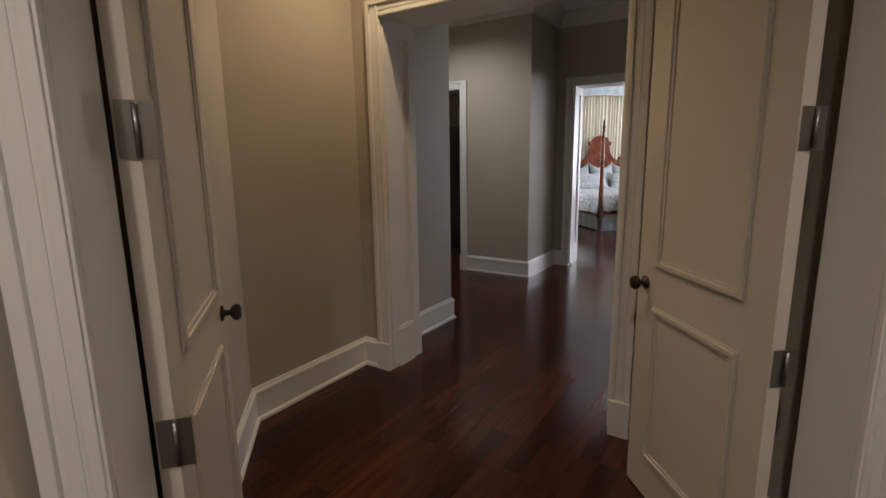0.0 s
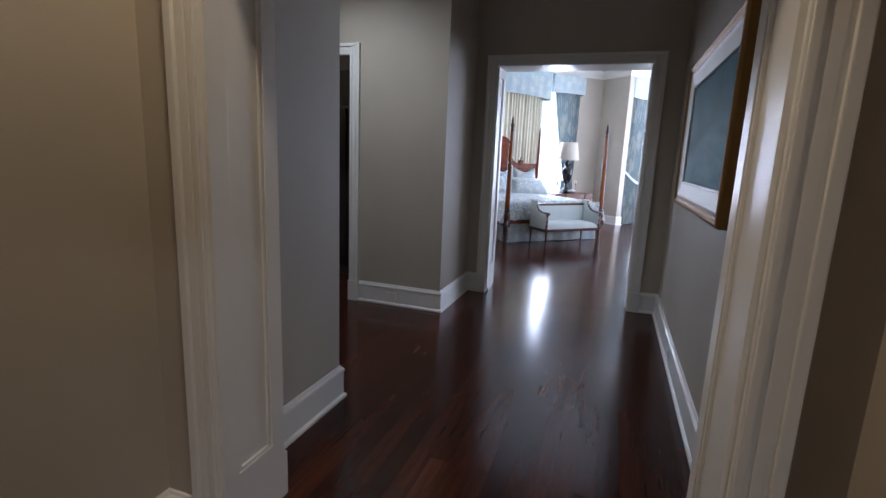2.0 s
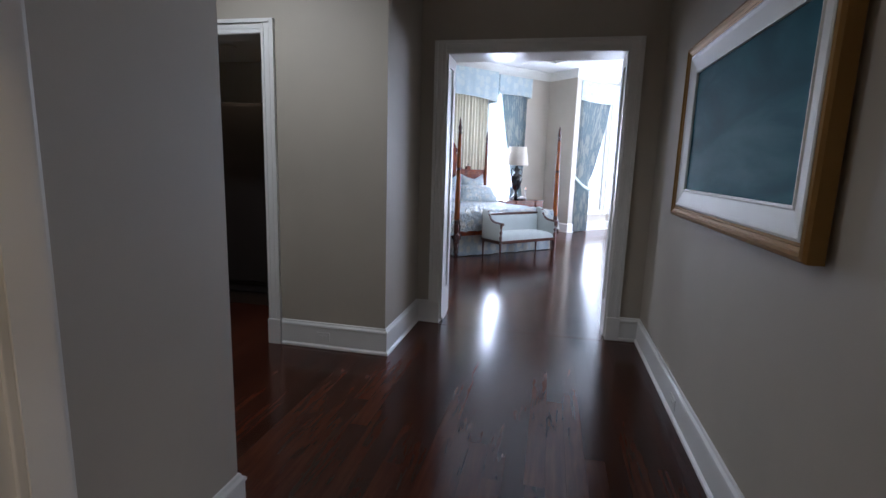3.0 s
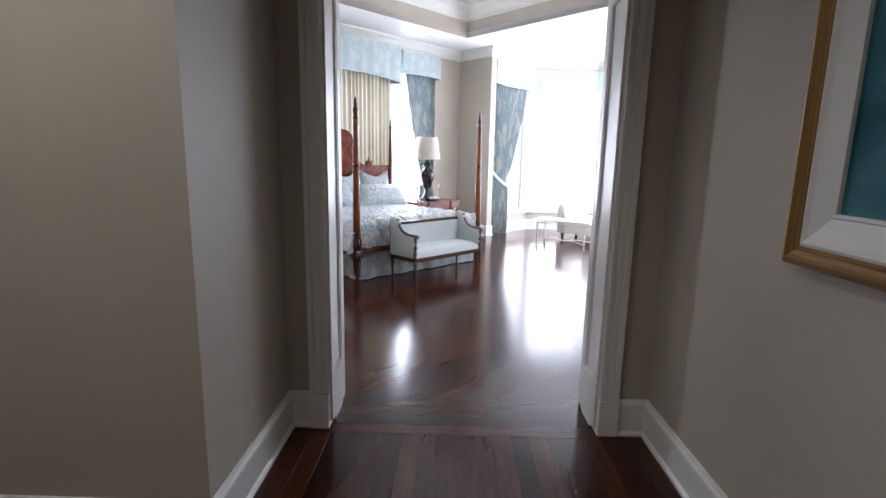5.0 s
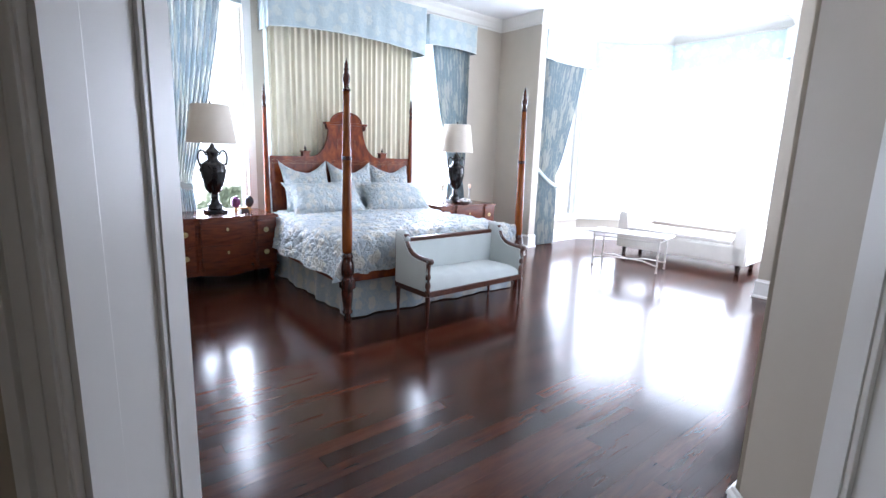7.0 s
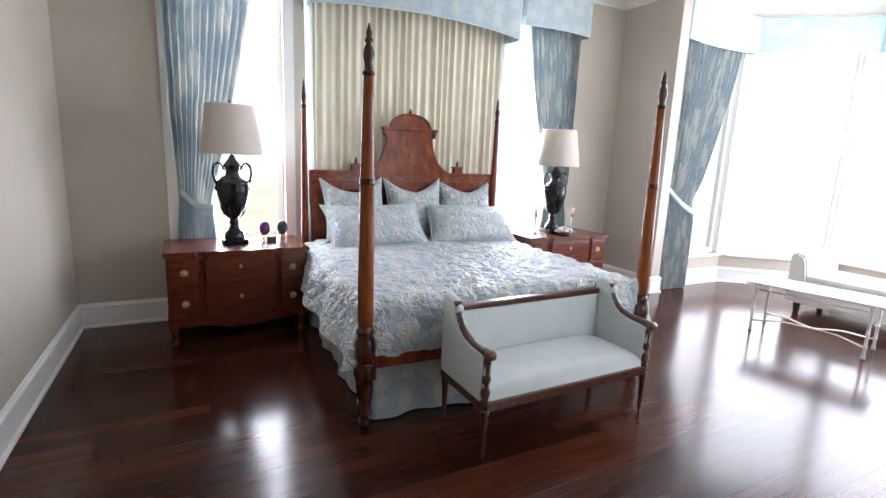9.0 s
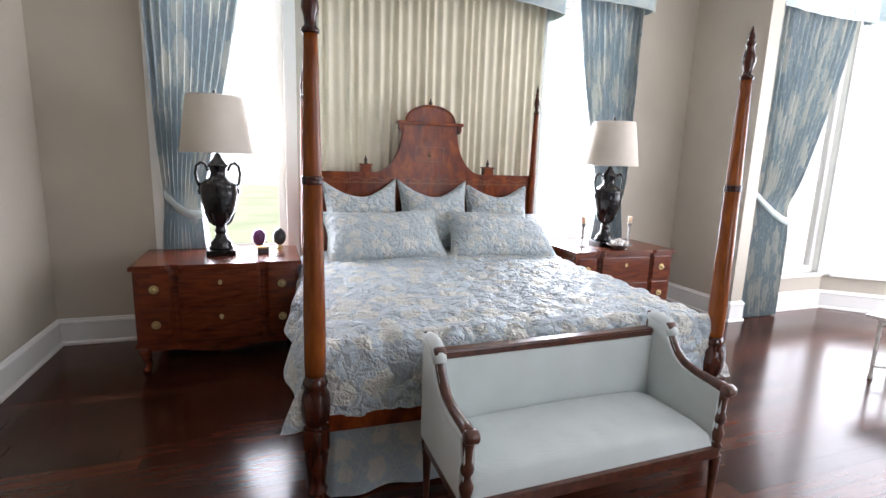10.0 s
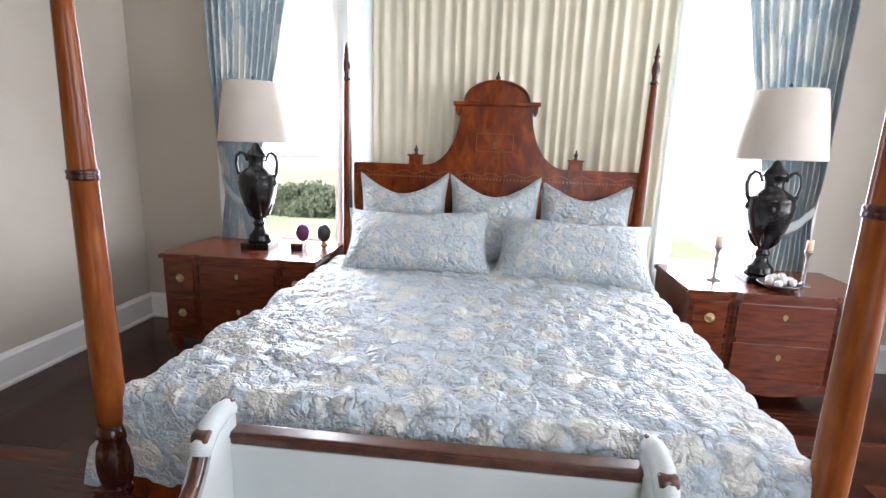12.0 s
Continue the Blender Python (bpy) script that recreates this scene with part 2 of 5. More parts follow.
# ---- cloth, stone and other materials of the things ----
def floral(name, blue, cream, size, relief=0.5, sheen=0.3, rough=0.5, stretch=(1, 1, 1), crumple=1.3, share=0.5, glow=0.0):
    """Satin damask: cream blossoms on pale blue, quilted along the blossoms' edges."""
    m = mat(name, blue, rough)
    bsdf(m).inputs["Sheen Weight"].default_value = sheen
    c = coords(m, stretch)
    warp = N(m, "ShaderNodeTexNoise", Scale=1.6 / size, Detail=3.0)
    L(m, c, warp.inputs["Vector"])
    mixv = m.node_tree.nodes.new("ShaderNodeVectorMath")
    mixv.operation = "MULTIPLY_ADD"
    L(m, warp.outputs["Color"], mixv.inputs[0])
    mixv.inputs[1].default_value = (size * 0.6,) * 3
    L(m, c, mixv.inputs[2])
    ragged = N(m, "ShaderNodeTexNoise", Scale=5.0 / size, Detail=2.0)
    L(m, c, ragged.inputs["Vector"])
    mixw = m.node_tree.nodes.new("ShaderNodeVectorMath")
    mixw.operation = "MULTIPLY_ADD"
    L(m, ragged.outputs["Color"], mixw.inputs[0])
    mixw.inputs[1].default_value = (size * 0.38,) * 3
    L(m, mixv.outputs[0], mixw.inputs[2])
    # each cell holds one cream blossom on the blue ground; fine cells crinkle its petals
    cell = N(m, "ShaderNodeTexVoronoi", Scale=1.0 / size, Randomness=0.75)
    L(m, mixw.outputs[0], cell.inputs["Vector"])
    cut = math.sqrt(share / math.pi) * 1.12
    r = ramp(m, [(0.0, cream), (cut - 0.03, cream), (cut + 0.03, blue), (1.0, blue)])
    L(m, cell.outputs["Distance"], r.inputs[0])
    mask = ramp(m, [(cut - 0.03, (1, 1, 1)), (cut + 0.03, (0.3, 0.3, 0.3))])
    L(m, cell.outputs["Distance"], mask.inputs[0])
    seam = N(m, "ShaderNodeTexVoronoi", Scale=1.7 / size)
    seam.feature = "DISTANCE_TO_EDGE"
    L(m, mixw.outputs[0], seam.inputs["Vector"])
    puff = ramp(m, [(0.0, (0, 0, 0)), (0.1, (0.55, 0.55, 0.55)), (0.35, (1, 1, 1))])
    L(m, seam.outputs["Distance"], puff.inputs[0])
    petal = N(m, "ShaderNodeTexVoronoi", Scale=3.2 / size)
    petal.feature = "DISTANCE_TO_EDGE"
    L(m, mixw.outputs[0], petal.inputs["Vector"])
    edge = ramp(m, [(0.0, (0, 0, 0)), (0.3, (1, 1, 1))])
    L(m, petal.outputs["Distance"], edge.inputs[0])
    # a thread of the other tone runs along the petals
    line = ramp(m, [(0.0, (0, 0, 0)), (0.06, (1, 1, 1))])
    L(m, seam.outputs["Distance"], line.inputs[0])
    mx = m.node_tree.nodes.new("ShaderNodeMix")
    mx.data_type = "RGBA"
    L(m, line.outputs[0], mx.inputs["Factor"])
    mx.inputs["A"].default_value = (*[p * 0.35 + q * 0.65 for p, q in zip(blue, cream)], 1)
    L(m, r.outputs[0], mx.inputs["B"])
    L(m, mx.outputs["Result"], bsdf(m).inputs["Base Color"])
    fine = m.node_tree.nodes.new("ShaderNodeMath")
    fine.operation = "MULTIPLY"
    L(m, edge.outputs[0], fine.inputs[0])
    L(m, mask.outputs[0], fine.inputs[1])
    half = m.node_tree.nodes.new("ShaderNodeMath")
    half.operation = "MULTIPLY_ADD"
    L(m, fine.outputs[0], half.inputs[0])
    half.inputs[1].default_value = 0.45
    L(m, puff.outputs[0], half.inputs[2])
    wr = N(m, "ShaderNodeTexNoise", Scale=2.2 / size, Detail=3.0, Roughness=0.5, Distortion=1.2)
    L(m, c, wr.inputs["Vector"])
    add = m.node_tree.nodes.new("ShaderNodeMath")
    add.operation = "MULTIPLY_ADD"
    L(m, wr.outputs["Fac"], add.inputs[0])
    add.inputs[1].default_value = crumple
    L(m, half.outputs[0], add.inputs[2])
    bump(m, add.outputs[0], relief, 0.02)
    if glow:
        # thin cloth lets some daylight through
        tr = m.node_tree.nodes.new("ShaderNodeBsdfTranslucent")
        L(m, mx.outputs["Result"], tr.inputs["Color"])
        both = m.node_tree.nodes.new("ShaderNodeMixShader")
        both.inputs[0].default_value = glow
        L(m, bsdf(m).outputs[0], both.inputs[1])
        L(m, tr.outputs[0], both.inputs[2])
        L(m, both.outputs[0], m.node_tree.nodes["Material Output"].inputs[0])
    return m


def cloth(name, base, weave=900.0, rough=0.8, spread=0.05, relief=0.15):
    m = mat(name, base, rough)
    bsdf(m).inputs["Sheen Weight"].default_value = 0.25
    c = coords(m)
    w = N(m, "ShaderNodeTexWave", Scale=weave / 20, Distortion=1.5, Detail=2.0)
    w.bands_direction = "Z"
    L(m, c, w.inputs["Vector"])
    n = N(m, "ShaderNodeTexNoise", Scale=5.0, Detail=3.0)
    L(m, c, n.inputs["Vector"])
    r = ramp(m, [(0.3, tuple(v * (1 - spread) for v in base)), (0.7, tuple(min(1, v * (1 + spread)) for v in base))])
    L(m, n.outputs["Fac"], r.inputs[0])
    L(m, r.outputs[0], bsdf(m).inputs["Base Color"])
    bump(m, w.outputs["Fac"], relief, 0.001)
    return m


BLUE, CREAM = (0.47, 0.548, 0.595), (0.69, 0.69, 0.63)
QUILT = floral("quilted_floral_satin", BLUE, CREAM, 0.15, 0.9, 0.3, 0.32, (1, 1, 1), 0.5, 0.44)
PILLOW = floral("floral_satin", (0.46, 0.53, 0.555), (0.63, 0.635, 0.59), 0.11, 0.8, 0.3, 0.32, (1, 1, 1), 1.2, 0.38)
SKIRT = floral("floral_skirt_cloth", (0.31, 0.37, 0.41), (0.47, 0.47, 0.41), 0.15, 0.1)
VALANCE = floral("floral_valance_cloth", (0.4, 0.49, 0.52), (0.5, 0.56, 0.54), 0.17, 0.1, share=0.45)
CURTAIN = floral("curtain_cloth", (0.27, 0.33, 0.355), (0.52, 0.53, 0.48), 0.3, 0.06, 0.3, 0.6, (2.4, 2.4, 0.8), 1.0, 0.45, 0.07)
DRAPE = cloth("cream_drape", (0.76, 0.71, 0.56), 400, 0.85)
LINING = cloth("pale_blue_lining", (0.62, 0.68, 0.66), 400, 0.8)
tr = LINING.node_tree.nodes.new("ShaderNodeBsdfTranslucent")
tr.inputs["Color"].default_value = (0.62, 0.68, 0.66, 1)
both = LINING.node_tree.nodes.new("ShaderNodeMixShader")
both.inputs[0].default_value = 0.35
L(LINING, bsdf(LINING).outputs[0], both.inputs[1])
L(LINING, tr.outputs[0], both.inputs[2])
L(LINING, both.outputs[0], LINING.node_tree.nodes["Material Output"].inputs[0])
UPHOL = cloth("pale_blue_upholstery", (0.55, 0.595, 0.58), 900, 0.7, 0.04, 0.3)
LINEN = cloth("linen_shade", (0.6, 0.54, 0.46), 1200, 0.9)
bsdf(LINEN).inputs["Transmission Weight"].default_value = 0.0
WHITECLOTH = cloth("ivory_upholstery", (0.75, 0.72, 0.66), 700, 0.8)
URN = mat("black_patinated_bronze", (0.01, 0.01, 0.011), 0.17, 0.3)
n = N(URN, "ShaderNodeTexNoise", Scale=14.0, Detail=4.0)
L(URN, coords(URN), n.inputs["Vector"])
r = ramp(URN, [(0.35, (0.006, 0.006, 0.007)), (0.75, (0.024, 0.023, 0.022))])
L(URN, n.outputs["Fac"], r.inputs[0])
L(URN, r.outputs[0], bsdf(URN).inputs["Base Color"])
bump(URN, n.outputs["Fac"], 0.15, 0.004)
SILVERLEAF = mat("silver_leaf_metal", (0.74, 0.72, 0.67), 0.4, 0.35)
AMETHYST = mat("amethyst", (0.13, 0.04, 0.13), 0.12)
AGATE = mat("dark_agate", (0.04, 0.045, 0.05), 0.12)
WAX = mat("candle_wax", (0.75, 0.6, 0.45), 0.5)
bsdf(WAX).inputs["Subsurface Weight"].default_value = 0.2
SHELLS = mat("pale_shell", (0.75, 0.72, 0.68), 0.35)
INLAY = wood("satinwood_inlay", (0.16, 0.055, 0.015), (0.22, 0.085, 0.024), (0.28, 0.12, 0.035), 0.3, (1, 1, 1), 20.0)
CRYSTAL = mat("clear_crystal", (1, 1, 1), 0.03)
bsdf(CRYSTAL).inputs["Transmission Weight"].default_value = 0.9
# leaf tones paled well past foliage, standing in for overexposed daylight
LEAF = mat("shrub_leaf", (0.07, 0.12, 0.04), 0.55)
n = N(LEAF, "ShaderNodeTexNoise", Scale=3.0, Detail=5.0)
L(LEAF, coords(LEAF), n.inputs["Vector"])
r = ramp(LEAF, [(0.3, (0.25, 0.29, 0.21)), (0.7, (0.38, 0.42, 0.31))])
L(LEAF, n.outputs["Fac"], r.inputs[0])
L(LEAF, r.outputs[0], bsdf(LEAF).inputs["Base Color"])
tr = LEAF.node_tree.nodes.new("ShaderNodeBsdfTranslucent")
L(LEAF, r.outputs[0], tr.inputs["Color"])
both = LEAF.node_tree.nodes.new("ShaderNodeMixShader")
both.inputs[0].default_value = 0.45
L(LEAF, bsdf(LEAF).outputs[0], both.inputs[1])
L(LEAF, tr.outputs[0], both.inputs[2])
L(LEAF, both.outputs[0], LEAF.node_tree.nodes["Material Output"].inputs[0])
# lawn tones raised too, with the outdoor glare put into them
LAWN = mat("lawn", (0.1, 0.14, 0.05), 0.8)
n = N(LAWN, "ShaderNodeTexNoise", Scale=0.6, Detail=8.0)
L(LAWN, coords(LAWN), n.inputs["Vector"])
r = ramp(LAWN, [(0.3, (0.27, 0.31, 0.2)), (0.7, (0.4, 0.42, 0.31))])
L(LAWN, n.outputs["Fac"], r.inputs[0])
L(LAWN, r.outputs[0], bsdf(LAWN).inputs["Base Color"])
ART = mat("seascape_paint", (0.03, 0.1, 0.12), 0.6)
bsdf(ART).inputs["Specular IOR Level"].default_value = 0.08
ca = coords(ART, (0.6, 0.6, 2.0))
n = N(ART, "ShaderNodeTexNoise", Scale=1.8, Detail=6.0, Distortion=0.6)
L(ART, ca, n.inputs["Vector"])
r = ramp(ART, [(0.25, (0.012, 0.07, 0.09)), (0.5, (0.03, 0.13, 0.17)), (0.75, (0.09, 0.24, 0.28))])
L(ART, n.outputs["Fac"], r.inputs[0])
L(ART, r.outputs[0], bsdf(ART).inputs["Base Color"])

# pale ground, standing in for the overexposed view below the bay windows
GLARE_GROUND = painted("glare_pale_ground", (0.62, 0.6, 0.55), 0.7, 0.1, 40, 0.2)
# self-lit, so that the view burns out white behind the glass
GLOW_BACKDROP = mat("glowing_backdrop", (0.1, 0.1, 0.1), 1.0)
bsdf(GLOW_BACKDROP).inputs["Emission Color"].default_value = (0.95, 0.97, 1.0, 1)
bsdf(GLOW_BACKDROP).inputs["Emission Strength"].default_value = 1.1

# ---- setting: hall, in world axes ----
HC = 3.4  # hall ceiling
BC = 3.74  # bedroom ceiling


def wall(name, x0, y0, x1, y1, z1=HC, z0=0.0, m=None):
    return structure(obj(name, B(x0, y0, z0, x1, y1, z1), WALL, m), "greige painted wall", "wall")


wall("wall_hall_right", -0.145, 2.86, 0.0, 6.57)
wall("wall_hall_left_end", -2.36, 5.79, -2.2, 6.57)
wall("wall_hall_stub", -2.36, 2.86, -2.19, 3.75)
wall("wall_alcove_near", -5.2, 3.6, -2.36, 3.75)
wall("wall_alcove_end", -5.35, 3.6, -5.2, 9.2)
wall("wall_alcove_far_right", -3.185, 5.64, -2.2, 5.79)
wall("wall_alcove_far_left", -5.2, 5.64, -4.05, 5.79)
wall("wall_alcove_far_head", -4.05, 5.64, -3.185, 5.79, HC, 2.455)
wall("wall_side_room_back", -5.2, 7.6, -3.0, 7.75)
wall("wall_side_room_right", -3.0, 5.79, -2.85, 7.75)
# bedroom door wall
wall("wall_bedroom_door_left", -2.4, 6.57, -1.985, 6.9, BC)
wall("wall_bedroom_door_right", -0.41, 6.57, 0.0, 6.9, BC)
wall("wall_bedroom_door_head", -1.985, 6.57, -0.41, 6.9, BC, 2.495)
wall("wall_bedroom_return_right", -0.165, 6.9, -0.02, 7.66, BC)
wall("wall_bedroom_return_left", -2.36, 6.9, -2.2, 7.17, BC)
# cased opening to the vestibule
wall("wall_opening_left", -2.35, 2.52, -1.96, 2.86)
wall("wall_opening_right", -0.335, 2.52, 0.35, 2.86)
wall("wall_opening_head", -1.96, 2.52, -0.335, 2.86, HC, 2.49)
wall("wall_vestibule_left", -2.35, 1.45, -2.2, 2.52)
wall("wall_vestibule_diagonal_left", -0.65, 0.68, -0.49, 2.63, m=R45)
wall("wall_vestibule_diagonal_right", 1.7, 0.68, 1.86, 1.92, m=R45)
wall("wall_entry_left", -2.2, 0.68, -0.385, 0.85, m=R45)
wall("wall_entry_right", 1.46, 0.68, 3.2, 0.85, m=R45)
wall("wall_entry_head", -0.385, 0.68, 1.46, 0.85, HC, 2.49, R45)
wall("wall_start_left", -2.35, -2.2, -2.2, 0.85, m=R45)
wall("wall_start_right", 3.2, -2.2, 3.35, 0.85, m=R45)
wall("wall_start_back", -2.35, -2.35, 3.35, -2.2, m=R45)

# bedroom shell, in u and v
U0, V1, U1, V0 = 3.5, 11.22, 9.57, 5.56
wall("wall_bedroom_left", U0 - 0.15, 6.47, U0, V1 + 0.15, BC, m=R45)
for name, a, b in (("a", U0, 4.33), ("b", 5.25, 7.77), ("c", 8.69, U1 + 0.15)):
    wall("wall_headboard_" + name, a, V1, b, V1 + 0.15, BC, m=R45)
for name, a, b in (("a", 4.33, 5.25), ("b", 7.77, 8.69)):
    wall("wall_headboard_sill_" + name, a, V1, b, V1 + 0.15, 0.7, m=R45)
    wall("wall_headboard_head_" + name, a, V1, b, V1 + 0.15, BC, 3.15, R45)
wall("wall_bay_pier_left", U1, 10.34, U1 + 0.15, V1, BC, m=R45)
wall("wall_bay_pier_right", U1, V0, U1 + 0.15, 6.86, BC, m=R45)
wall("wall_bedroom_front_near", 5.34, V0 - 0.15, 6.9, V0, BC, m=R45)
wall("wall_bedroom_front_far", 8.2, V0 - 0.15, U1 + 0.15, V0, BC, m=R45)
wall("wall_bedroom_front_sill", 6.9, V0 - 0.15, 8.2, V0, 0.5, m=R45)
wall("wall_bedroom_front_head", 6.9, V0 - 0.15, 8.2, V0, BC, 3.15, R45)
# bay: five facets, each with a low wall, a head and a window
BAY = [(U1 + 0.15, 10.5), (11.13, 10.5), (12.3, 9.56), (12.3, 7.7), (11.1, 6.74), (U1 + 0.15, 6.74)]


def facet(a, b):
    """The pose of a wall's face from a to b, x along it, y outwards, in the world."""
    d = math.degrees(math.atan2(b[1] - a[1], b[0] - a[0]))
    return R45 @ pose(a[0], a[1], 0, 0, 0, d), math.hypot(b[0] - a[0], b[1] - a[1])


def window(name, m, x0, x1, z0, z1, bars=0, mid=None):
    """A white timber window in a wall opening; y runs outwards."""
    w = new(name)
    w.matrix_world = m
    structure(w, "white painted timber window with clear glass", "window")
    bm = bmesh.new()
    for a, b, c, d in ((x0, z0, x0 + 0.06, z1), (x1 - 0.06, z0, x1, z1), (x0 + 0.06, z1 - 0.06, x1 - 0.06, z1), (x0 + 0.06, z0, x1 - 0.06, z0 + 0.07)):
        box(bm, a, 0.05, b, c, 0.12, d, 0.006)
    part("window_frame", bm, TRIM, w)
    if mid:
        part("meeting_rail", B(x0 + 0.06, 0.055, mid - 0.025, x1 - 0.06, 0.115, mid + 0.025, 0.005), TRIM, w)
    g = part("pane", B(x0 + 0.06, 0.082, z0 + 0.07, x1 - 0.06, 0.088, z1 - 0.06), GLASS, w)
    g.visible_shadow = False
    part("window_sill", B(x0 - 0.04, -0.05, z0 - 0.035, x1 + 0.04, 0.05, z0, 0.008), TRIM, w)
    bm = bmesh.new()
    box(bm, x0 - 0.1, -0.022, z0 - 0.035, x0, 0.0, z1 + 0.1, 0.005)
    box(bm, x1, -0.022, z0 - 0.035, x1 + 0.1, 0.0, z1 + 0.1, 0.005)
    box(bm, x0, -0.022, z1, x1, 0.0, z1 + 0.1, 0.005)
    part("window_casing", bm, TRIM, w)
    return w


SILL = 0.42
for k, (a, b) in enumerate(zip(BAY, BAY[1:])):
    m, w = facet(a, b)
    wall("wall_bay_low_%d" % (k + 1), -0.0, 0, w, 0.15, SILL, m=m)
    wall("wall_bay_head_%d" % (k + 1), -0.0, 0, w, 0.15, BC, 3.2, m)
    structure(obj("bay_mullion_%d" % (k + 1), B(-0.06, 0.0, SILL, 0.06, 0.13, 3.2), TRIM, m), "white timber corner post", "trim")
    window("window_bay_%d" % (k + 1), m, 0.1, w - 0.1, SILL, 3.2)
window("window_bed_1", R45 @ pose(0, V1, 0), 4.33, 5.25, 0.7, 3.15, mid=1.9)
window("window_bed_2", R45 @ pose(0, V1, 0), 7.77, 8.69, 0.7, 3.15, mid=1.9)
window("window_front", R45 @ pose(0, V0, 0, 0, 0, 180), -8.2, -6.9, 0.5, 3.15, mid=1.9)

# ceilings
structure(obj("ceiling_hall", B(-5.4, 0.2, HC, 0.6, 6.57, HC + 0.1), CEIL), "white hall ceiling", "ceiling")
structure(obj("ceiling_side_room", B(-5.2, 6.6, 2.65, -2.4, 7.75, 2.75), CEIL), "white ceiling", "ceiling")
structure(obj("ceiling_start", B(-2.4, -2.4, HC + 0.012, 3.4, 0.8, HC + 0.1), CEIL, R45), "white ceiling", "ceiling")
TR = (4.4, 6.6, 8.72, 10.24)  # tray: u0, v0, u1, v1
bm = bmesh.new()
box(bm, 2.0, 4.0, BC, TR[0], 11.4, BC + 0.1)
box(bm, TR[2], 4.0, BC, 12.8, 11.4, BC + 0.1)
box(bm, TR[0], 4.0, BC, TR[2], TR[1], BC + 0.1)
box(bm, TR[0], TR[3], BC, TR[2], 11.4, BC + 0.1)
structure(obj("ceiling_bedroom", bm, CEIL, R45), "white plaster ceiling round a raised tray", "ceiling")
bm = bmesh.new()
for a in ((TR[0] - 0.1, TR[1], TR[0], TR[3]), (TR[2], TR[1], TR[2] + 0.1, TR[3]), (TR[0] - 0.1, TR[1] - 0.1, TR[2] + 0.1, TR[1]), (TR[0] - 0.1, TR[3], TR[2] + 0.1, TR[3] + 0.1)):
    box(bm, a[0], a[1], BC + 0.004, a[2], a[3], BC + 0.5)
structure(obj("ceiling_tray_band", bm, WALL, R45), "greige band of the ceiling tray", "ceiling")
structure(obj("ceiling_tray_top", B(TR[0] - 0.1, TR[1] - 0.1, BC + 0.5, TR[2] + 0.1, TR[3] + 0.1, BC + 0.6), CEIL, R45), "white top of the ceiling tray", "ceiling")

# cornices: profile (out from the wall, up)
CROWN_P = [(0, -0.17), (0.012, -0.17), (0.016, -0.145), (0.03, -0.135), (0.045, -0.11), (0.075, -0.07), (0.11, -0.045), (0.125, -0.03), (0.135, -0.025), (0.14, -0.002), (0, -0.002)]


def cornice(name, pts, z, m=None, closed=False, profile=CROWN_P):
    ob = obj(name, sweep(bmesh.new(), [(x, y, z) for x, y in pts], profile, closed), CROWN, m)
    return structure(ob, "white moulded crown cornice", "trim")


cornice("cornice_bedroom", [(U0, 6.5), (U0, V1), (U1, V1), (U1, 10.34), (U1 + 0.15, 10.34), *BAY, (U1 + 0.15, 6.86), (U1, 6.86), (U1, V0), (5.33, V0)], BC, R45)
cornice("cornice_tray", [(TR[0], TR[1]), (TR[0], TR[3]), (TR[2], TR[3]), (TR[2], TR[1])], BC + 0.5, R45, True, [(o * 1.5, h * 1.3) for o, h in CROWN_P])
cornice("cornice_hall", [(-5.2, 5.64), (-2.2, 5.64), (-2.2, 6.57), (-0.145, 6.57), (-0.145, 2.86), (-2.19, 2.86), (-2.19, 3.75), (-5.2, 3.75)], HC)

# skirting boards
BASE_P = [(0, 0), (0.034, 0), (0.034, 0.018), (0.024, 0.028), (0.02, 0.03), (0.02, 0.17), (0.026, 0.176), (0.024, 0.19), (0.012, 0.2), (0.008, 0.212), (0, 0.215)]


def skirting(name, pts, m=None):
    ob = obj(name, sweep(bmesh.new(), [(x, y, 0) for x, y in pts], BASE_P), TRIM, m)
    return structure(ob, "white moulded skirting board", "baseboard")


skirting("baseboard_hall_right", [(-0.317, 6.57), (-0.145, 6.57), (-0.145, 2.86), (-0.235, 2.86)])
skirting("baseboard_hall_left", [(-3.088, 5.64), (-2.2, 5.64), (-2.2, 6.57), (-2.08, 6.57)])
skirting("baseboard_stub", [(-2.06, 2.86), (-2.19, 2.86), (-2.19, 3.75), (-5.2, 3.75)])
skirting("baseboard_vestibule_left", [uv(-0.49, 0.85)[:2], uv(-0.49, 2.621)[:2], (-2.2, 2.52), (-2.06, 2.52)])
skirting("baseboard_vestibule_right", [(-0.235, 2.52), (-0.116, 2.52), uv(1.7, 0.85)[:2]])
skirting("baseboard_bedroom", [(-2.2, 6.93), (-2.2, 7.15)] + [uv(*p)[:2] for p in [(U0, V1), (U1, V1), (U1, 10.34), (U1 + 0.15, 10.34), *BAY, (U1 + 0.15, 6.86), (U1, 6.86), (U1, V0)]] + [(-0.165, 7.698), (-0.165, 6.93)])


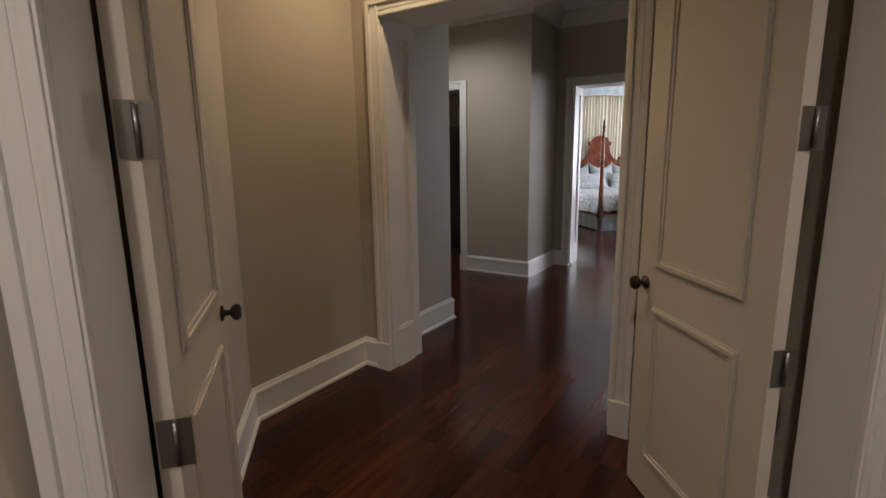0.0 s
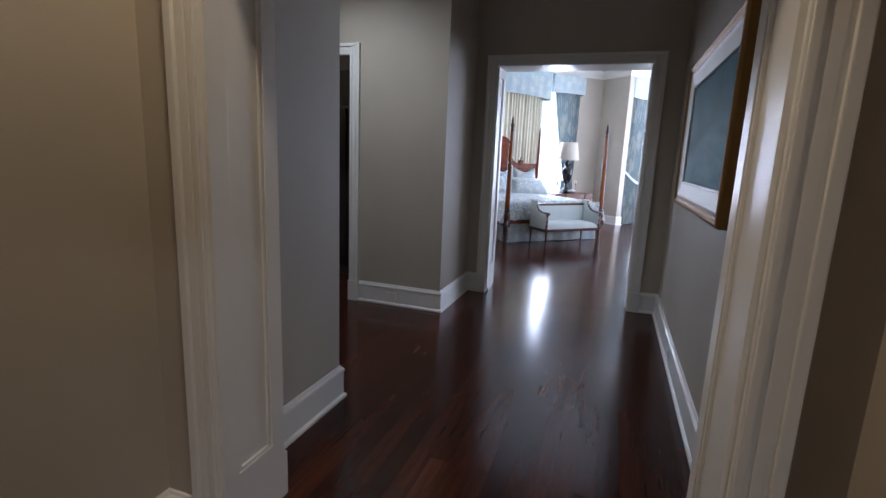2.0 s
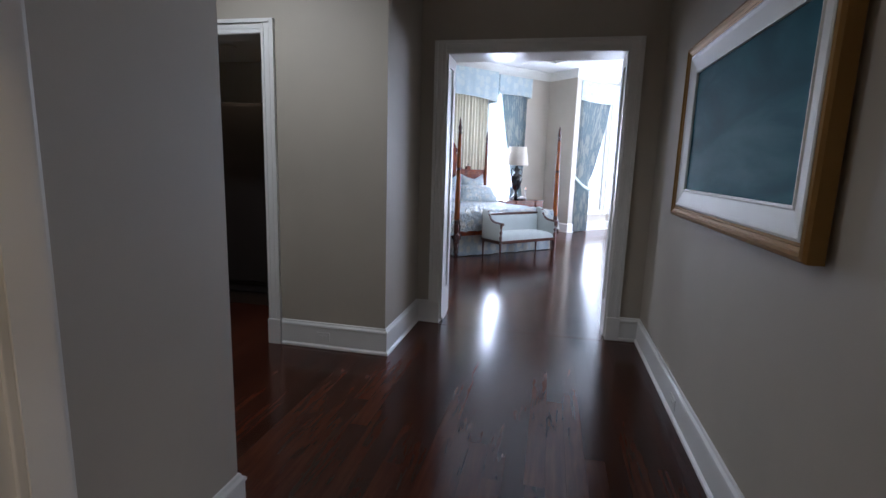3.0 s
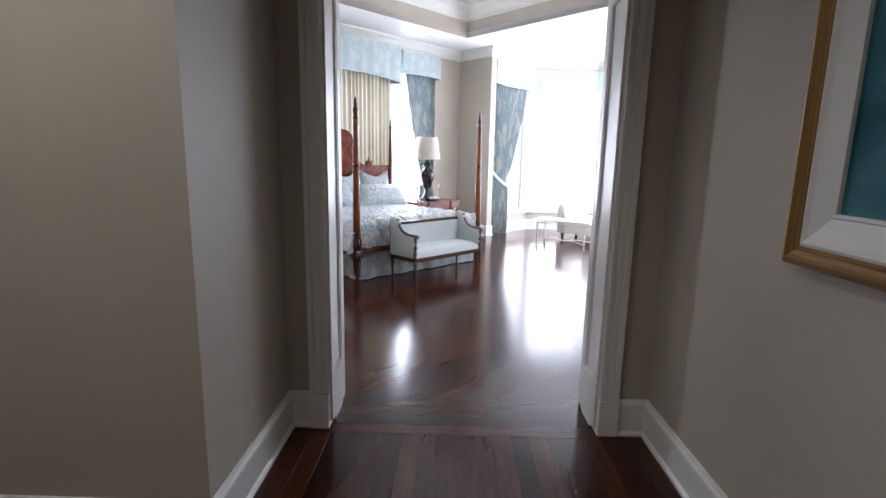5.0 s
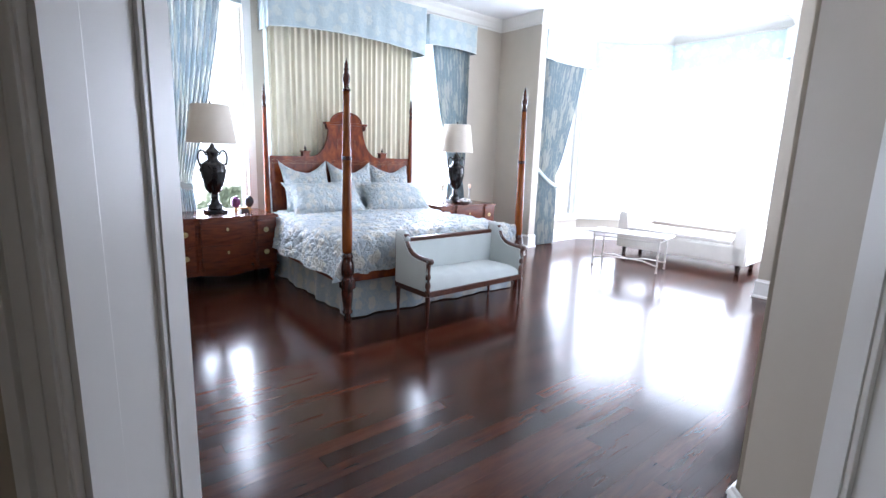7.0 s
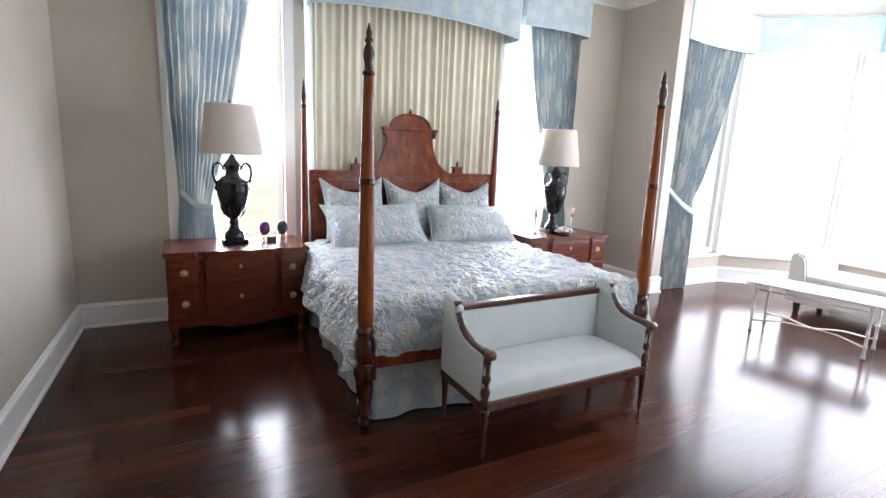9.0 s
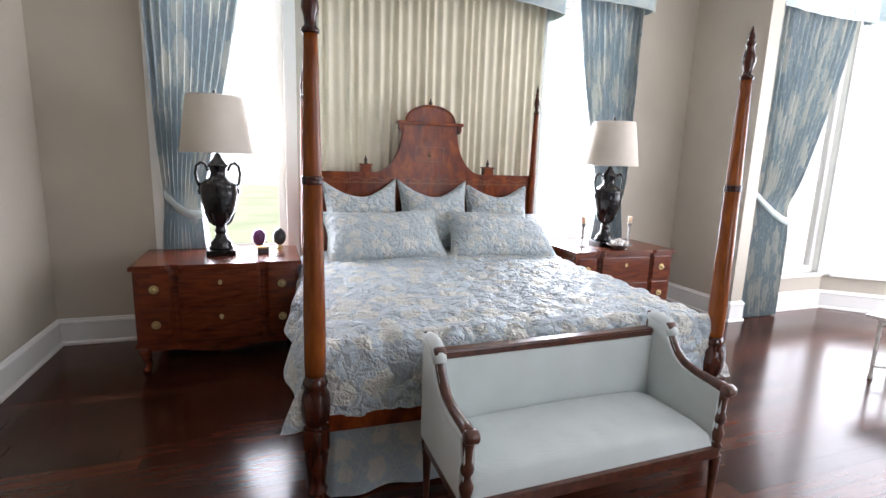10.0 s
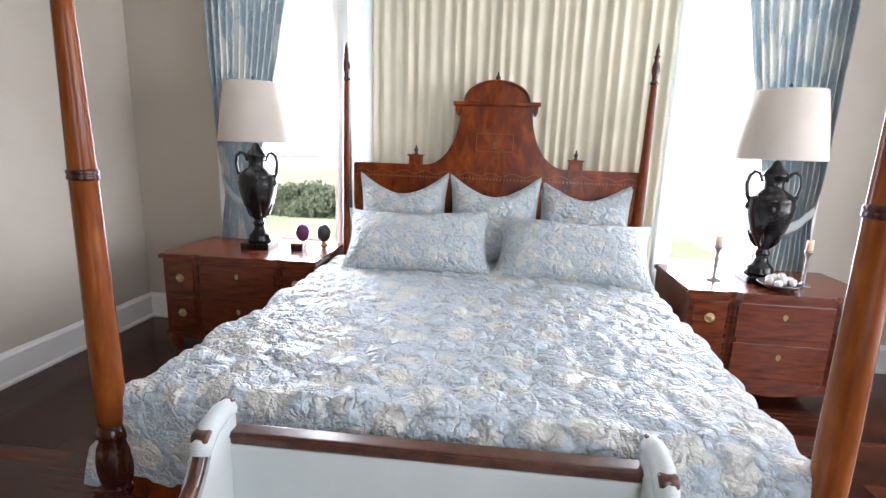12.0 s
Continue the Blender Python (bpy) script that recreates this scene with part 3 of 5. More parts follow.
# door casings, jambs and panelled reveals
def cased(name, m, x0, x1, top, y0, y1, casing=0.11, both=True, panel=True):
    """A cased opening from x0 to x1 through a wall from y0 to y1, with panelled jambs and plinth blocks."""
    w = new(name)
    w.matrix_world = m
    structure(w, "white painted cased opening with panelled jambs", "door frame")
    for side, x, s in (("jamb", x0, 1), ("jamb", x1, -1)):
        bm = bmesh.new()
        a, b = sorted((x, x - s * 0.02))
        box(bm, a, y0, 0, b, y1, top)
        if panel:
            e, d = sorted((x, x + s * 0.014))
            for q in ((y0, y0 + 0.075, 0.03, top), (y1 - 0.075, y1, 0.03, top), (y0 + 0.075, y1 - 0.075, 0.0, 0.3), (y0 + 0.075, y1 - 0.075, top - 0.1, top)):
                box(bm, e, q[0], q[2], d, q[1], q[3])
            e, d = sorted((x, x + s * 0.01))
            for q in ((y0 + 0.075, y0 + 0.092, 0.3, top - 0.1), (y1 - 0.092, y1 - 0.075, 0.3, top - 0.1), (y0 + 0.092, y1 - 0.092, 0.3, 0.317)):
                box(bm, e, q[0], q[2], d, q[1], q[3], 0.003)
        part(side, bm, TRIM, w)
    part("head", B(x0, y0, top, x1, y1, top + 0.02), TRIM, w)
    for y, s in ((y0, -1),) + (((y1, 1),) if both else ()):
        for x, d in ((x0, -1), (x1, 1)):
            bm = bmesh.new()
            for o, t, wd in ((0.0, 0.02, casing), (0.006, 0.028, 0.022), (casing - 0.03, 0.034, 0.03), (0.04, 0.024, 0.03)):
                xa, xb = sorted((x + d * o, x + d * (o + wd)))
                ya, yb = sorted((y, y + s * t))
                box(bm, xa, ya, 0.21, xb, yb, top + casing, 0.004)
            part("casing", bm, TRIM, w)
            xa, xb = sorted((x, x + d * (casing + 0.004)))
            ya, yb = sorted((y, y + s * 0.04))
            part("plinth_block", B(xa, ya, 0, xb, yb, 0.21, 0.004), TRIM, w)
        bm = bmesh.new()
        for o, t, wd in ((0.0, 0.0195, casing), (0.006, 0.0275, 0.022), (casing - 0.03, 0.0335, 0.03), (0.04, 0.0235, 0.03)):
            ya, yb = sorted((y, y + s * t))
            box(bm, x0 - o, ya, top + o, x1 + o, yb, top + o + wd, 0.004)
        part("head_casing", bm, TRIM, w)
    return w


cased("door_frame_bedroom", Matrix(), -1.965, -0.43, 2.475, 6.57, 6.9)
cased("door_frame_hall_opening", Matrix(), -1.94, -0.355, 2.47, 2.52, 2.86)
cased("door_frame_side_room", Matrix(), -4.03, -3.205, 2.435, 5.64, 5.79, panel=False)
cased("door_frame_entry", R45, -0.365, 1.44, 2.47, 0.68, 0.85, panel=False, both=False)

# floor bed, planks come last in the file
structure(obj("floor", B(-5.35, -0.6, -0.06, 0.4, 7.2, -0.014), GAP), "dark joints under the polished mahogany hall floor", "floor")
structure(obj("floor_base_bedroom", B(2.4, 4.0, -0.06, 12.45, 11.3, -0.018), GAP, R45), "dark joints under the polished mahogany bedroom floor", "floor")
structure(obj("floor_base_start", B(-2.35, -2.35, -0.06, 3.35, 0.85, -0.022), GAP, R45), "dark joints under the polished mahogany floor", "floor")

# ---- outside ----
structure(obj("ground", B(-400, -400, -0.8, 400, 400, -0.5), GLARE_GROUND), "pale ground reaching the horizon, its colour standing for outdoor glare", "ground")
structure(obj("lawn", B(-40.0, 11.6, -0.5, 11.0, 42.0, -0.46), LAWN, R45), "wide mown lawn beyond the bedroom windows", "lawn")
# emissive ring added round the house: whitens the windows and helps light the rooms
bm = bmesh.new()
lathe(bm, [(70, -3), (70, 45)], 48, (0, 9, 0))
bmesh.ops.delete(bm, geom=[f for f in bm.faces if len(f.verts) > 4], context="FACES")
structure(obj("backdrop", bm, GLOW_BACKDROP), "glowing white cylinder standing in for the overexposed distance", "backdrop")


def shrub(name, centre, size, seed, label):
    """A mass of small leaf clumps with an uneven outline."""
    rnd = random.Random(seed)
    bm = bmesh.new()
    for k in range(5000):
        a, b, r = rnd.random() * 2 * math.pi, math.acos(rnd.uniform(-0.2, 1)), rnd.uniform(0.75, 1.05) ** 0.6
        n = 1 + 0.25 * noise.noise(Vector((math.cos(a) * 2 + seed, math.sin(a) * 2, b * 2)))
        p = Vector((size[0] * r * n * math.sin(b) * math.cos(a), size[1] * r * n * math.sin(b) * math.sin(a), size[2] * r * n * math.cos(b)))
        s = rnd.uniform(0.05, 0.1)
        if k % 6 == 0:
            p, s = p * 0.84, 0.2
        q = Euler((rnd.random() * 6, rnd.random() * 6, rnd.random() * 6)).to_matrix()
        bm.faces.new([bm.verts.new(p + q @ Vector(c) * s) for c in ((-1, 0, 0), (0, -0.5, 0.1), (1, 0, 0), (0, 0.5, 0.1))])
    e = thing(name, R45 @ pose(*centre), label, "shrub", "garden shrubs")
    part("foliage", bm, LEAF, e)
    part("trunk", T([(0.05, -0.6), (0.03, 0.2)], 8), LEAF, e)
    return e


for k, (u, v, w, h) in enumerate(((3.4, 13.2, 1.1, 0.72), (5.3, 13.0, 1.1, 0.82), (7.0, 13.3, 1.1, 0.66), (8.6, 13.0, 1.0, 0.74), (10.2, 13.1, 1.1, 0.68), (1.4, 20.5, 1.9, 0.8), (9.0, 21.4, 2.0, 0.8))):
    shrub("garden_shrub", (u, v, -0.45), (w, 0.7, h), k + 3, "rounded green clipped shrub standing on the lawn outside")


# ---- entry doors ----
def entry_leaf(m, side):
    """A panelled leaf; x along it from the hinge, y through it; side is +1 or -1, the knuckles' side."""
    d = new("door_1" if side > 0 else "door_2")
    d.matrix_world = m
    structure(d, "open cream painted panelled door leaf with bronze knob", "door")
    wd, th, top = 0.78, 0.045, 2.45
    bm = bmesh.new()
    box(bm, 0, 0, 0.012, wd, th, top, 0.002)
    part("leaf", bm, DOORP, d)
    for z0, z1 in ((0.2, 0.92), (1.09, 2.3)):
        for y0, s in ((0, -1), (th, 1)):
            bm = bmesh.new()
            for o, wide, proud in ((0.0, 0.042, 0.006), (0.008, 0.02, 0.013)):
                xa, xb, za, zb = 0.13 + o, wd - 0.13 - o, z0 + o, z1 - o
                ya, yb = sorted((y0, y0 + s * proud))
                for x0, x1, a, b in ((xa, xa + wide, za, zb), (xb - wide, xb, za, zb), (xa + wide, xb - wide, za, za + wide), (xa + wide, xb - wide, zb - wide, zb)):
                    box(bm, x0, ya, a, x1, yb, b, 0.004)
            part("panel_moulding", bm, DOORP, d)
    for s, y in ((-1, 0), (1, th)):
        k = part("knob", T([(0.028, 0), (0.03, 0.006), (0.012, 0.012), (0.01, 0.03), (0.022, 0.036), (0.03, 0.046), (0.031, 0.056), (0.026, 0.066), (0.012, 0.071)], 20), BRONZE, d, "dark bronze door knob", pose(wd - 0.065, y, 1.01, -90 * s))
    for z in (0.28, 0.92, 1.63, 2.25):
        bm = bmesh.new()
        box(bm, -0.004, -0.035, z - 0.06, -0.001, th - 0.006, z + 0.06)
        lathe(bm, [(0.0055, 0), (0.0055, 0.11)], 10, (-0.01, 0.0, z - 0.055))
        for q in (-0.035, 0, 0.035):
            lathe(bm, [(0.004, 0), (0.004, 0.0015)], 8, (0, 0, 0), pose(-0.004, th / 2 + 0.006 * (1 if q else -1), z + q, 0, -90))
        part("hinge", bm, STEEL, d, "brushed steel butt hinge")
    return d


# both leaves stand folded back at about a right angle
entry_leaf(R45 @ pose(1.378, 0.868, 0, 0, 0, 85), 1)
entry_leaf(R45 @ pose(-0.315, 0.868, 0, 0, 0, 94), -1)

# ---- painting in the hall ----
art = thing("framed_painting", pose(-0.15, 4.675, 1.745), "gold framed dark seascape painting with a white liner on the wall", "painting")
HW, HH = 0.865, 0.51
GOLD_P = [(0.0, 0.0), (0.06, 0.0), (0.06, -0.05), (0.052, -0.062), (0.04, -0.066), (0.03, -0.056), (0.024, -0.056), (0.014, -0.05), (0.008, -0.052), (0.0, -0.046)]


def picture_frame(hw, hh, width, profile, material, name, parent, depth0=0.0):
    """Four mitred mouldings round a picture in the wall's plane; profile (out from the opening, off the wall)."""
    for a, b in (((-hw, -hh), (hw, -hh)), ((hw, -hh), (hw, hh)), ((hw, hh), (-hw, hh)), ((-hw, hh), (-hw, -hh))):
        d = Vector((b[0] - a[0], b[1] - a[1])).normalized()
        out = Vector((d.y, -d.x))
        bm = bmesh.new()
        ra, rb = [], []
        for o, x in profile:
            for ring, c, s in ((ra, a, -1), (rb, b, 1)):
                p = Vector(c) + out * (o - width) + d * s * (o - width)
                ring.append(bm.verts.new((x + depth0, p.x, p.y)))
        n = len(profile)
        for k in range(n):
            bm.faces.new((ra[k], ra[(k + 1) % n], rb[(k + 1) % n], rb[k]))
        bm.faces.new(ra)
        bm.faces.new(rb)
        bmesh.ops.recalc_face_normals(bm, faces=bm.faces[:])
        part(name, bm, material, parent)


picture_frame(HW, HH, 0.06, GOLD_P, GOLD, "frame_side", art, -0.012)
picture_frame(HW - 0.061, HH - 0.061, 0.11, [(0, 0), (0.11, 0), (0.11, -0.05), (0.1, -0.054), (0.085, -0.048), (0.015, -0.036), (0.01, -0.042), (0, -0.04)], CROWN, "liner_side", art, -0.012)
part("canvas", B(-0.04, -(HW - 0.172), -(HH - 0.172), -0.015, HW - 0.172, HH - 0.172), ART, art, "dark blue-green seascape")
art2 = thing("framed_picture", R45 @ pose(U0 + 0.005, 8.95, 1.62, 0, 0, 180), "ornate gilt framed picture on the bedroom wall", "painting")
picture_frame(0.3, 0.42, 0.06, [(o, x * 0.5) for o, x in GOLD_P], GOLD, "frame_side", art2, -0.002)
part("canvas", B(-0.022, -0.238, -0.358, -0.004, 0.238, 0.358), ART, art2)


# ---- small wall fixtures ----
def outlet(m, label):
    o = thing("wall_outlet", m, label, "outlet", "outlets in the skirting")
    part("plate", B(-0.057, 0, -0.035, 0.057, 0.006, 0.035, 0.002), TRIM, o)
    for x in (-0.02, 0.02):
        part("socket", B(x - 0.014, 0.006, -0.014, x + 0.014, 0.009, 0.014, 0.002), TRIM, o)


outlet(pose(-2.72, 5.62, 0.1, 0, 0, 180), "white power outlet set in the white skirting")
outlet(pose(-0.165, 5.2, 0.1, 0, 0, 90), "white power outlet set in the white skirting")
outlet(R45 @ pose(U0 + 0.02, 9.7, 0.1, 0, 0, -90), "white power outlet set in the white skirting")


def downlight(m, label):
    o = thing("ceiling_lamp_ring", m, label, "ceiling light", "recessed downlights")
    part("ring", T([(0.05, 0.0), (0.075, 0.0), (0.08, -0.004), (0.075, -0.008), (0.05, -0.006)], 28), TRIM, o)
    return o


# rings for the added fill lamps; the side room's downlight is a known one
downlight(pose(-1.5, 2.15, HC), "white ceiling ring added in the vestibule for an unseen fill lamp")
for place in ((-3.1, 4.6), (-1.72, 4.3), uv(-0.6, -1.1)[:2], uv(1.6, -1.1)[:2]):
    downlight(pose(*place, HC), "white ceiling ring added for an unseen fill lamp")
downlight(pose(-4.35, 6.84, 2.65), "lit recessed downlight in the side room ceiling")
sp = thing("ceiling_speaker", R45 @ pose(8.27, 10.69, BC), "round white ceiling speaker grille in the plaster", "ceiling speaker")
part("grille", T([(0.0, -0.003), (0.09, -0.004), (0.1, -0.007), (0.105, -0.004), (0.105, 0)], 32), CROWN, sp)
sl = thing("air_slot", R45 @ pose(10.45, 8.7, BC), "white linear air diffuser slot in the ceiling", "air vent")
part("frame", B(-0.045, -0.75, -0.006, 0.045, 0.75, 0, 0.002), CROWN, sl)
part("slot", B(-0.012, -0.73, -0.008, 0.012, 0.73, -0.005), BRONZE, sl)

# wardrobe seen through the side door; its near-black colour holds the room's gloom
wd = thing("tall_cabinet", pose(-4.0, 7.2, 0), "tall wooden cabinet in the side room, its gloom put into the near-black colour", "cabinet")
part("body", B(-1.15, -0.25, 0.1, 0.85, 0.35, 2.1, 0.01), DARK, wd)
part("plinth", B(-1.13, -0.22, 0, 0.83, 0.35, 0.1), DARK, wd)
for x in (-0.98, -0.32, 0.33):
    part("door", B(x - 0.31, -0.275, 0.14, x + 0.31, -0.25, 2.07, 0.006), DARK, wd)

# ---- bed ----
bed = thing("bed", R45 @ pose(6.408, 9.84, 0, 0, 0, -1.6), "carved mahogany four-poster bed, neatly made, head to the wall", "bed")
BW, BL = 1.09, 1.095
POST = [(0.030, 0.0), (0.034, 0.02), (0.030, 0.04), (0.026, 0.055), (0.044, 0.075), (0.047, 0.09), (0.036, 0.105), (0.042, 0.16), (0.054, 0.27), (0.05, 0.285), (0.056, 0.3), (0.058, 0.31),
        (0.058, 0.385), (0.05, 0.4), (0.046, 0.41), (0.056, 0.425), (0.062, 0.46), (0.063, 0.5), (0.057, 0.545), (0.045, 0.575), (0.05, 0.585), (0.054, 0.6), (0.046, 0.615), (0.042, 0.63), (0.0445, 0.66),
        (0.045, 0.9), (0.041, 1.2), (0.0385, 1.44), (0.041, 1.447), (0.0385, 1.453), (0.041, 1.46), (0.038, 1.467), (0.034, 1.65), (0.029, 1.9), (0.0265, 2.0), (0.034, 2.006), (0.034, 2.016), (0.022, 2.03),
        (0.024, 2.06), (0.033, 2.09), (0.03, 2.12), (0.016, 2.16), (0.022, 2.168), (0.024, 2.178), (0.013, 2.192), (0.018, 2.206), (0.014, 2.222), (0.008, 2.24), (0.003, 2.26)]
HEADPOST = [(r * (0.8 if z > 0.64 else 0.85), z) for r, z in POST]
FY = -1.11
HB = 1.15  # headboard line
for x, y, prof in ((-BW, FY, POST), (BW, FY, POST), (BW - 0.04, 1.105, HEADPOST), (-BW + 0.04, 1.105, HEADPOST)):
    m = pose(x, y, 0, 0, -0.9 if x > 0 and y < 0 else 0, 0)
    part("post", T([p for p in prof if 0.63 <= p[1] <= 2.0], 28), LIT_POSTWOOD if y < 0 else BEDWOOD, bed, "", m)
    if y < 0:
        part("post_ring", T([(0.0385, 1.436), (0.043, 1.44), (0.043, 1.45), (0.0395, 1.453), (0.043, 1.456), (0.043, 1.466), (0.038, 1.47)], 28), DARKWOOD, bed, "dark turned ring", m)
    part("post_finial", T([p for p in prof if p[1] >= 2.0], 24), DARKWOOD, bed, "dark turned finial", m)
    part("post_foot", T([p for p in prof if p[1] <= 0.63], 28), DARKWOOD, bed, "dark turned vase and foot", m)
    bm = B(x - 0.055, y - 0.055, 0.305, x + 0.055, y + 0.055, 0.4, 0.008)
    part("post_block", bm, DARKWOOD, bed)
part("foot_rail", B(-BW + 0.05, -BL - 0.02, 0.355, BW - 0.05, -BL + 0.02, 0.435, 0.008), BEDWOOD, bed)
for s in (-1, 1):
    part("side_rail", B(s * BW - 0.02, -BL + 0.05, 0.32, s * BW + 0.02, BL - 0.05, 0.42, 0.008), BEDWOOD, bed)
part("box_spring", B(-1.0, -BL + 0.05, 0.3, 1.0, BL - 0.04, 0.5, 0.03), DRAPE, bed)
part("mattress", B(-1.0, -BL + 0.05, 0.5, 1.0, BL - 0.04, 0.7, 0.05), DRAPE, bed)
# headboard: a straight board with a swept crest, shoulders and a domed pediment
crest = [(-BW + 0.05, 0.3), (-BW + 0.05, 1.43), (-0.5, 1.43)]
for k in range(13):
    t = k / 12
    crest.append((-0.5 + 0.25 * math.sin(t * math.pi / 2), 1.43 + 0.4 * (1 - math.cos(t * math.pi / 2))))
crest += [(-0.245, 1.85)]
outline = crest + [(-x, z) for x, z in reversed(crest)]
part("headboard", prism(bmesh.new(), outline, 0.05, pose(0.03, HB - 0.03, 0), 0.006), BEDWOOD, bed, "figured mahogany headboard with a swept crest")
part("crest_ledge", B(0.03 - 0.302, HB - 0.055, 1.85, 0.03 + 0.302, HB + 0.035, 1.878, 0.008), BEDWOOD, bed)
dome = [(-0.215, 0)] + [(-0.215 * math.cos(math.pi * k / 20), 0.13 * math.sin(math.pi * k / 20)) for k in range(1, 20)] + [(0.215, 0)]
part("pediment", prism(bmesh.new(), dome, 0.055, pose(0.03, HB - 0.035, 1.878), 0.006), BEDWOOD, bed)
for x in (-0.238, 0.298):
    part("crest_bracket", prism(bmesh.new(), [(x - 0.018, 1.85), (x + 0.018, 1.85), (x + 0.016, 1.81), (x + 0.004, 1.785), (x - 0.004, 1.785), (x - 0.016, 1.81)], 0.07, pose(0, HB - 0.045, 0), 0.004), BEDWOOD, bed)
hoop = [(0.03 + 0.222 * math.cos(math.pi * k / 24), HB - 0.035, 1.878 + 0.137 * math.sin(math.pi * k / 24)) for k in range(25)]
part("pediment_bead", tube(bmesh.new(), hoop, 0.009, 8), BEDWOOD, bed)
FINIAL = [(0.022, 0), (0.022, 0.006), (0.008, 0.012), (0.017, 0.024), (0.018, 0.034), (0.009, 0.046), (0.006, 0.052), (0.008, 0.057), (0.002, 0.07)]
part("finial", T(FINIAL, 16, (0.03, HB - 0.01, 2.008)), BRONZE, bed, "small dark turned finial")
for x in (-0.538, 0.598):
    part("finial_block", B(x - 0.045, HB - 0.045, 1.43, x + 0.045, HB + 0.03, 1.49, 0.004), BEDWOOD, bed)
    part("block_cap", B(x - 0.055, HB - 0.055, 1.49, x + 0.055, HB + 0.04, 1.5, 0.003), BEDWOOD, bed)
    part("finial", T([(r * 0.85, z) for r, z in FINIAL], 16, (x, HB - 0.005, 1.5)), BRONZE, bed, "small dark turned finial")
bm = bmesh.new()
for x0, z0, x1, z1 in ((-0.1, 1.66, 0.16, 1.664), (-0.1, 1.536, 0.16, 1.54), (-0.1, 1.54, -0.096, 1.66), (0.156, 1.54, 0.16, 1.66)):
    box(bm, x0, HB - 0.0325, z0, x1, HB - 0.029, z1)
part("inlay_panel", bm, INLAY, bed, "pale inlaid rectangle")
bm = bmesh.new()
for k in range(7):
    a = math.radians(-90 + 30 * k)
    tube(bm, [(0.03, HB - 0.031, 1.575), (0.03 + 0.035 * math.sin(a), HB - 0.0312, 1.585 + 0.045 * math.cos(a))], [0.004, 0.0012], 6)
box(bm, 0.005, HB - 0.0325, 1.56, 0.055, HB - 0.029, 1.568)
part("inlay_shell", bm, INLAY, bed, "pale inlaid shell figure")
bm = bmesh.new()
for k in range(84):
    x = -1.0 + k * 0.0245
    box(bm, x, HB - 0.0325, 1.335, x + 0.012, HB - 0.029, 1.35)
part("inlay_band", bm, INLAY, bed, "pale dentil inlay band")
wave = [(-0.98 + 2.02 * k / 160, HB - 0.031, 1.375 + 0.012 * math.sin(k * 0.5)) for k in range(161)]
part("inlay_garland", tube(bmesh.new(), wave, 0.0022, 5), INLAY, bed)

# bed skirt, with soft folds and corner pleats
def skirt_path(t):
    pts = [(-1.03, BL - 0.1), (-1.03, -BL + 0.035), (1.03, -BL + 0.035), (1.03, BL - 0.1)]
    lens = [math.dist(a, b) for a, b in zip(pts, pts[1:])]
    d = t * sum(lens)
    for (a, b), l in zip(zip(pts, pts[1:]), lens):
        if d <= l:
            return Vector(a).lerp(Vector(b), d / l), Vector((b[1] - a[1], a[0] - b[0])).normalized()
        d -= l
    return Vector(pts[-1]), Vector((1, 0))


def skirt_at(s, t):
    p, out = skirt_path(s)
    w = 0.018 * math.sin(s * 61) + 0.012 * math.sin(s * 143 + 1) + 0.006 * noise.noise(Vector((s * 40, t * 2, 0)))
    p = p + out * ((w + 0.022) * t)
    return (p.x, p.y, 0.42 - t * 0.408)


part("bed_skirt", grid_sheet(bmesh.new(), 240, 10, skirt_at), SKIRT, bed, "pale blue floral bed skirt")

# quilt: drapes over both sides and the foot
quilt = thing("quilt", R45 @ pose(6.408, 9.84, 0, 0, 0, -1.6), "pale blue and cream quilted floral satin bedspread on the bed", "bedspread")
QX, QY, QZ = 1.005, 1.05, 0.735


def quilt_at(s, t):
    x = (s - 0.5) * 2.78
    y = 0.98 - t * 2.41
    foot, side = max(0.0, -y - QY), max(0.0, abs(x) - QX)
    sg = 1 if x > 0 else -1
    soft = 0.07
    def fold(d):
        # how far a hanging edge goes down and out
        if d <= 0:
            return 0.0, 0.0
        a = min(d / soft, math.pi / 2)
        return soft * (1 - math.cos(a)) + max(0, d - soft * math.pi / 2), soft * math.sin(a)
    ds, os_ = fold(side)
    df, of = fold(foot)
    px = x if side <= 0 else sg * (QX + os_ + 0.36 * ds)
    py = y if foot <= 0 else -QY - of * 0.8 - 0.02 * df
    drop = max(ds, df) if not (ds and df) else max(ds, df) + 0.1 * min(ds, df)
    z = QZ - drop + (0.0 if drop else 0.03 * (1 - (x / QX) ** 4) * (1 - 0.3 * t))
    if ds and df:
        px = sg * (QX + os_ + 0.36 * ds + 0.05 * df)
    q = Vector((x * 6.6, y * 6.6, 0))
    d = noise.voronoi(q * 0.95 + 0.4 * noise.noise_vector(q * 0.8))[0]
    puff = 0.024 * min(1.0, (d[1] - d[0]) * 2.2) ** 0.6 + 0.008 * noise.noise(q * 0.45 + Vector((3, 1, 2))) + 0.004 * noise.noise(q * 2.3)
    puff *= max(0.0, 1 - (drop / 0.35) ** 3)
    wavy = 0.03 * math.sin(y * 9 + (2 if sg > 0 else 0)) * min(1, ds * 3) + 0.006 * noise.noise(q * 1.5)
    return (px + (sg * (wavy + puff) if ds else 0), py - (puff * 0.6 if df else 0), max(0.37, z + (puff if drop < 0.05 else 0)))


part("cover", grid_sheet(bmesh.new(), 240, 220, quilt_at), QUILT, quilt)
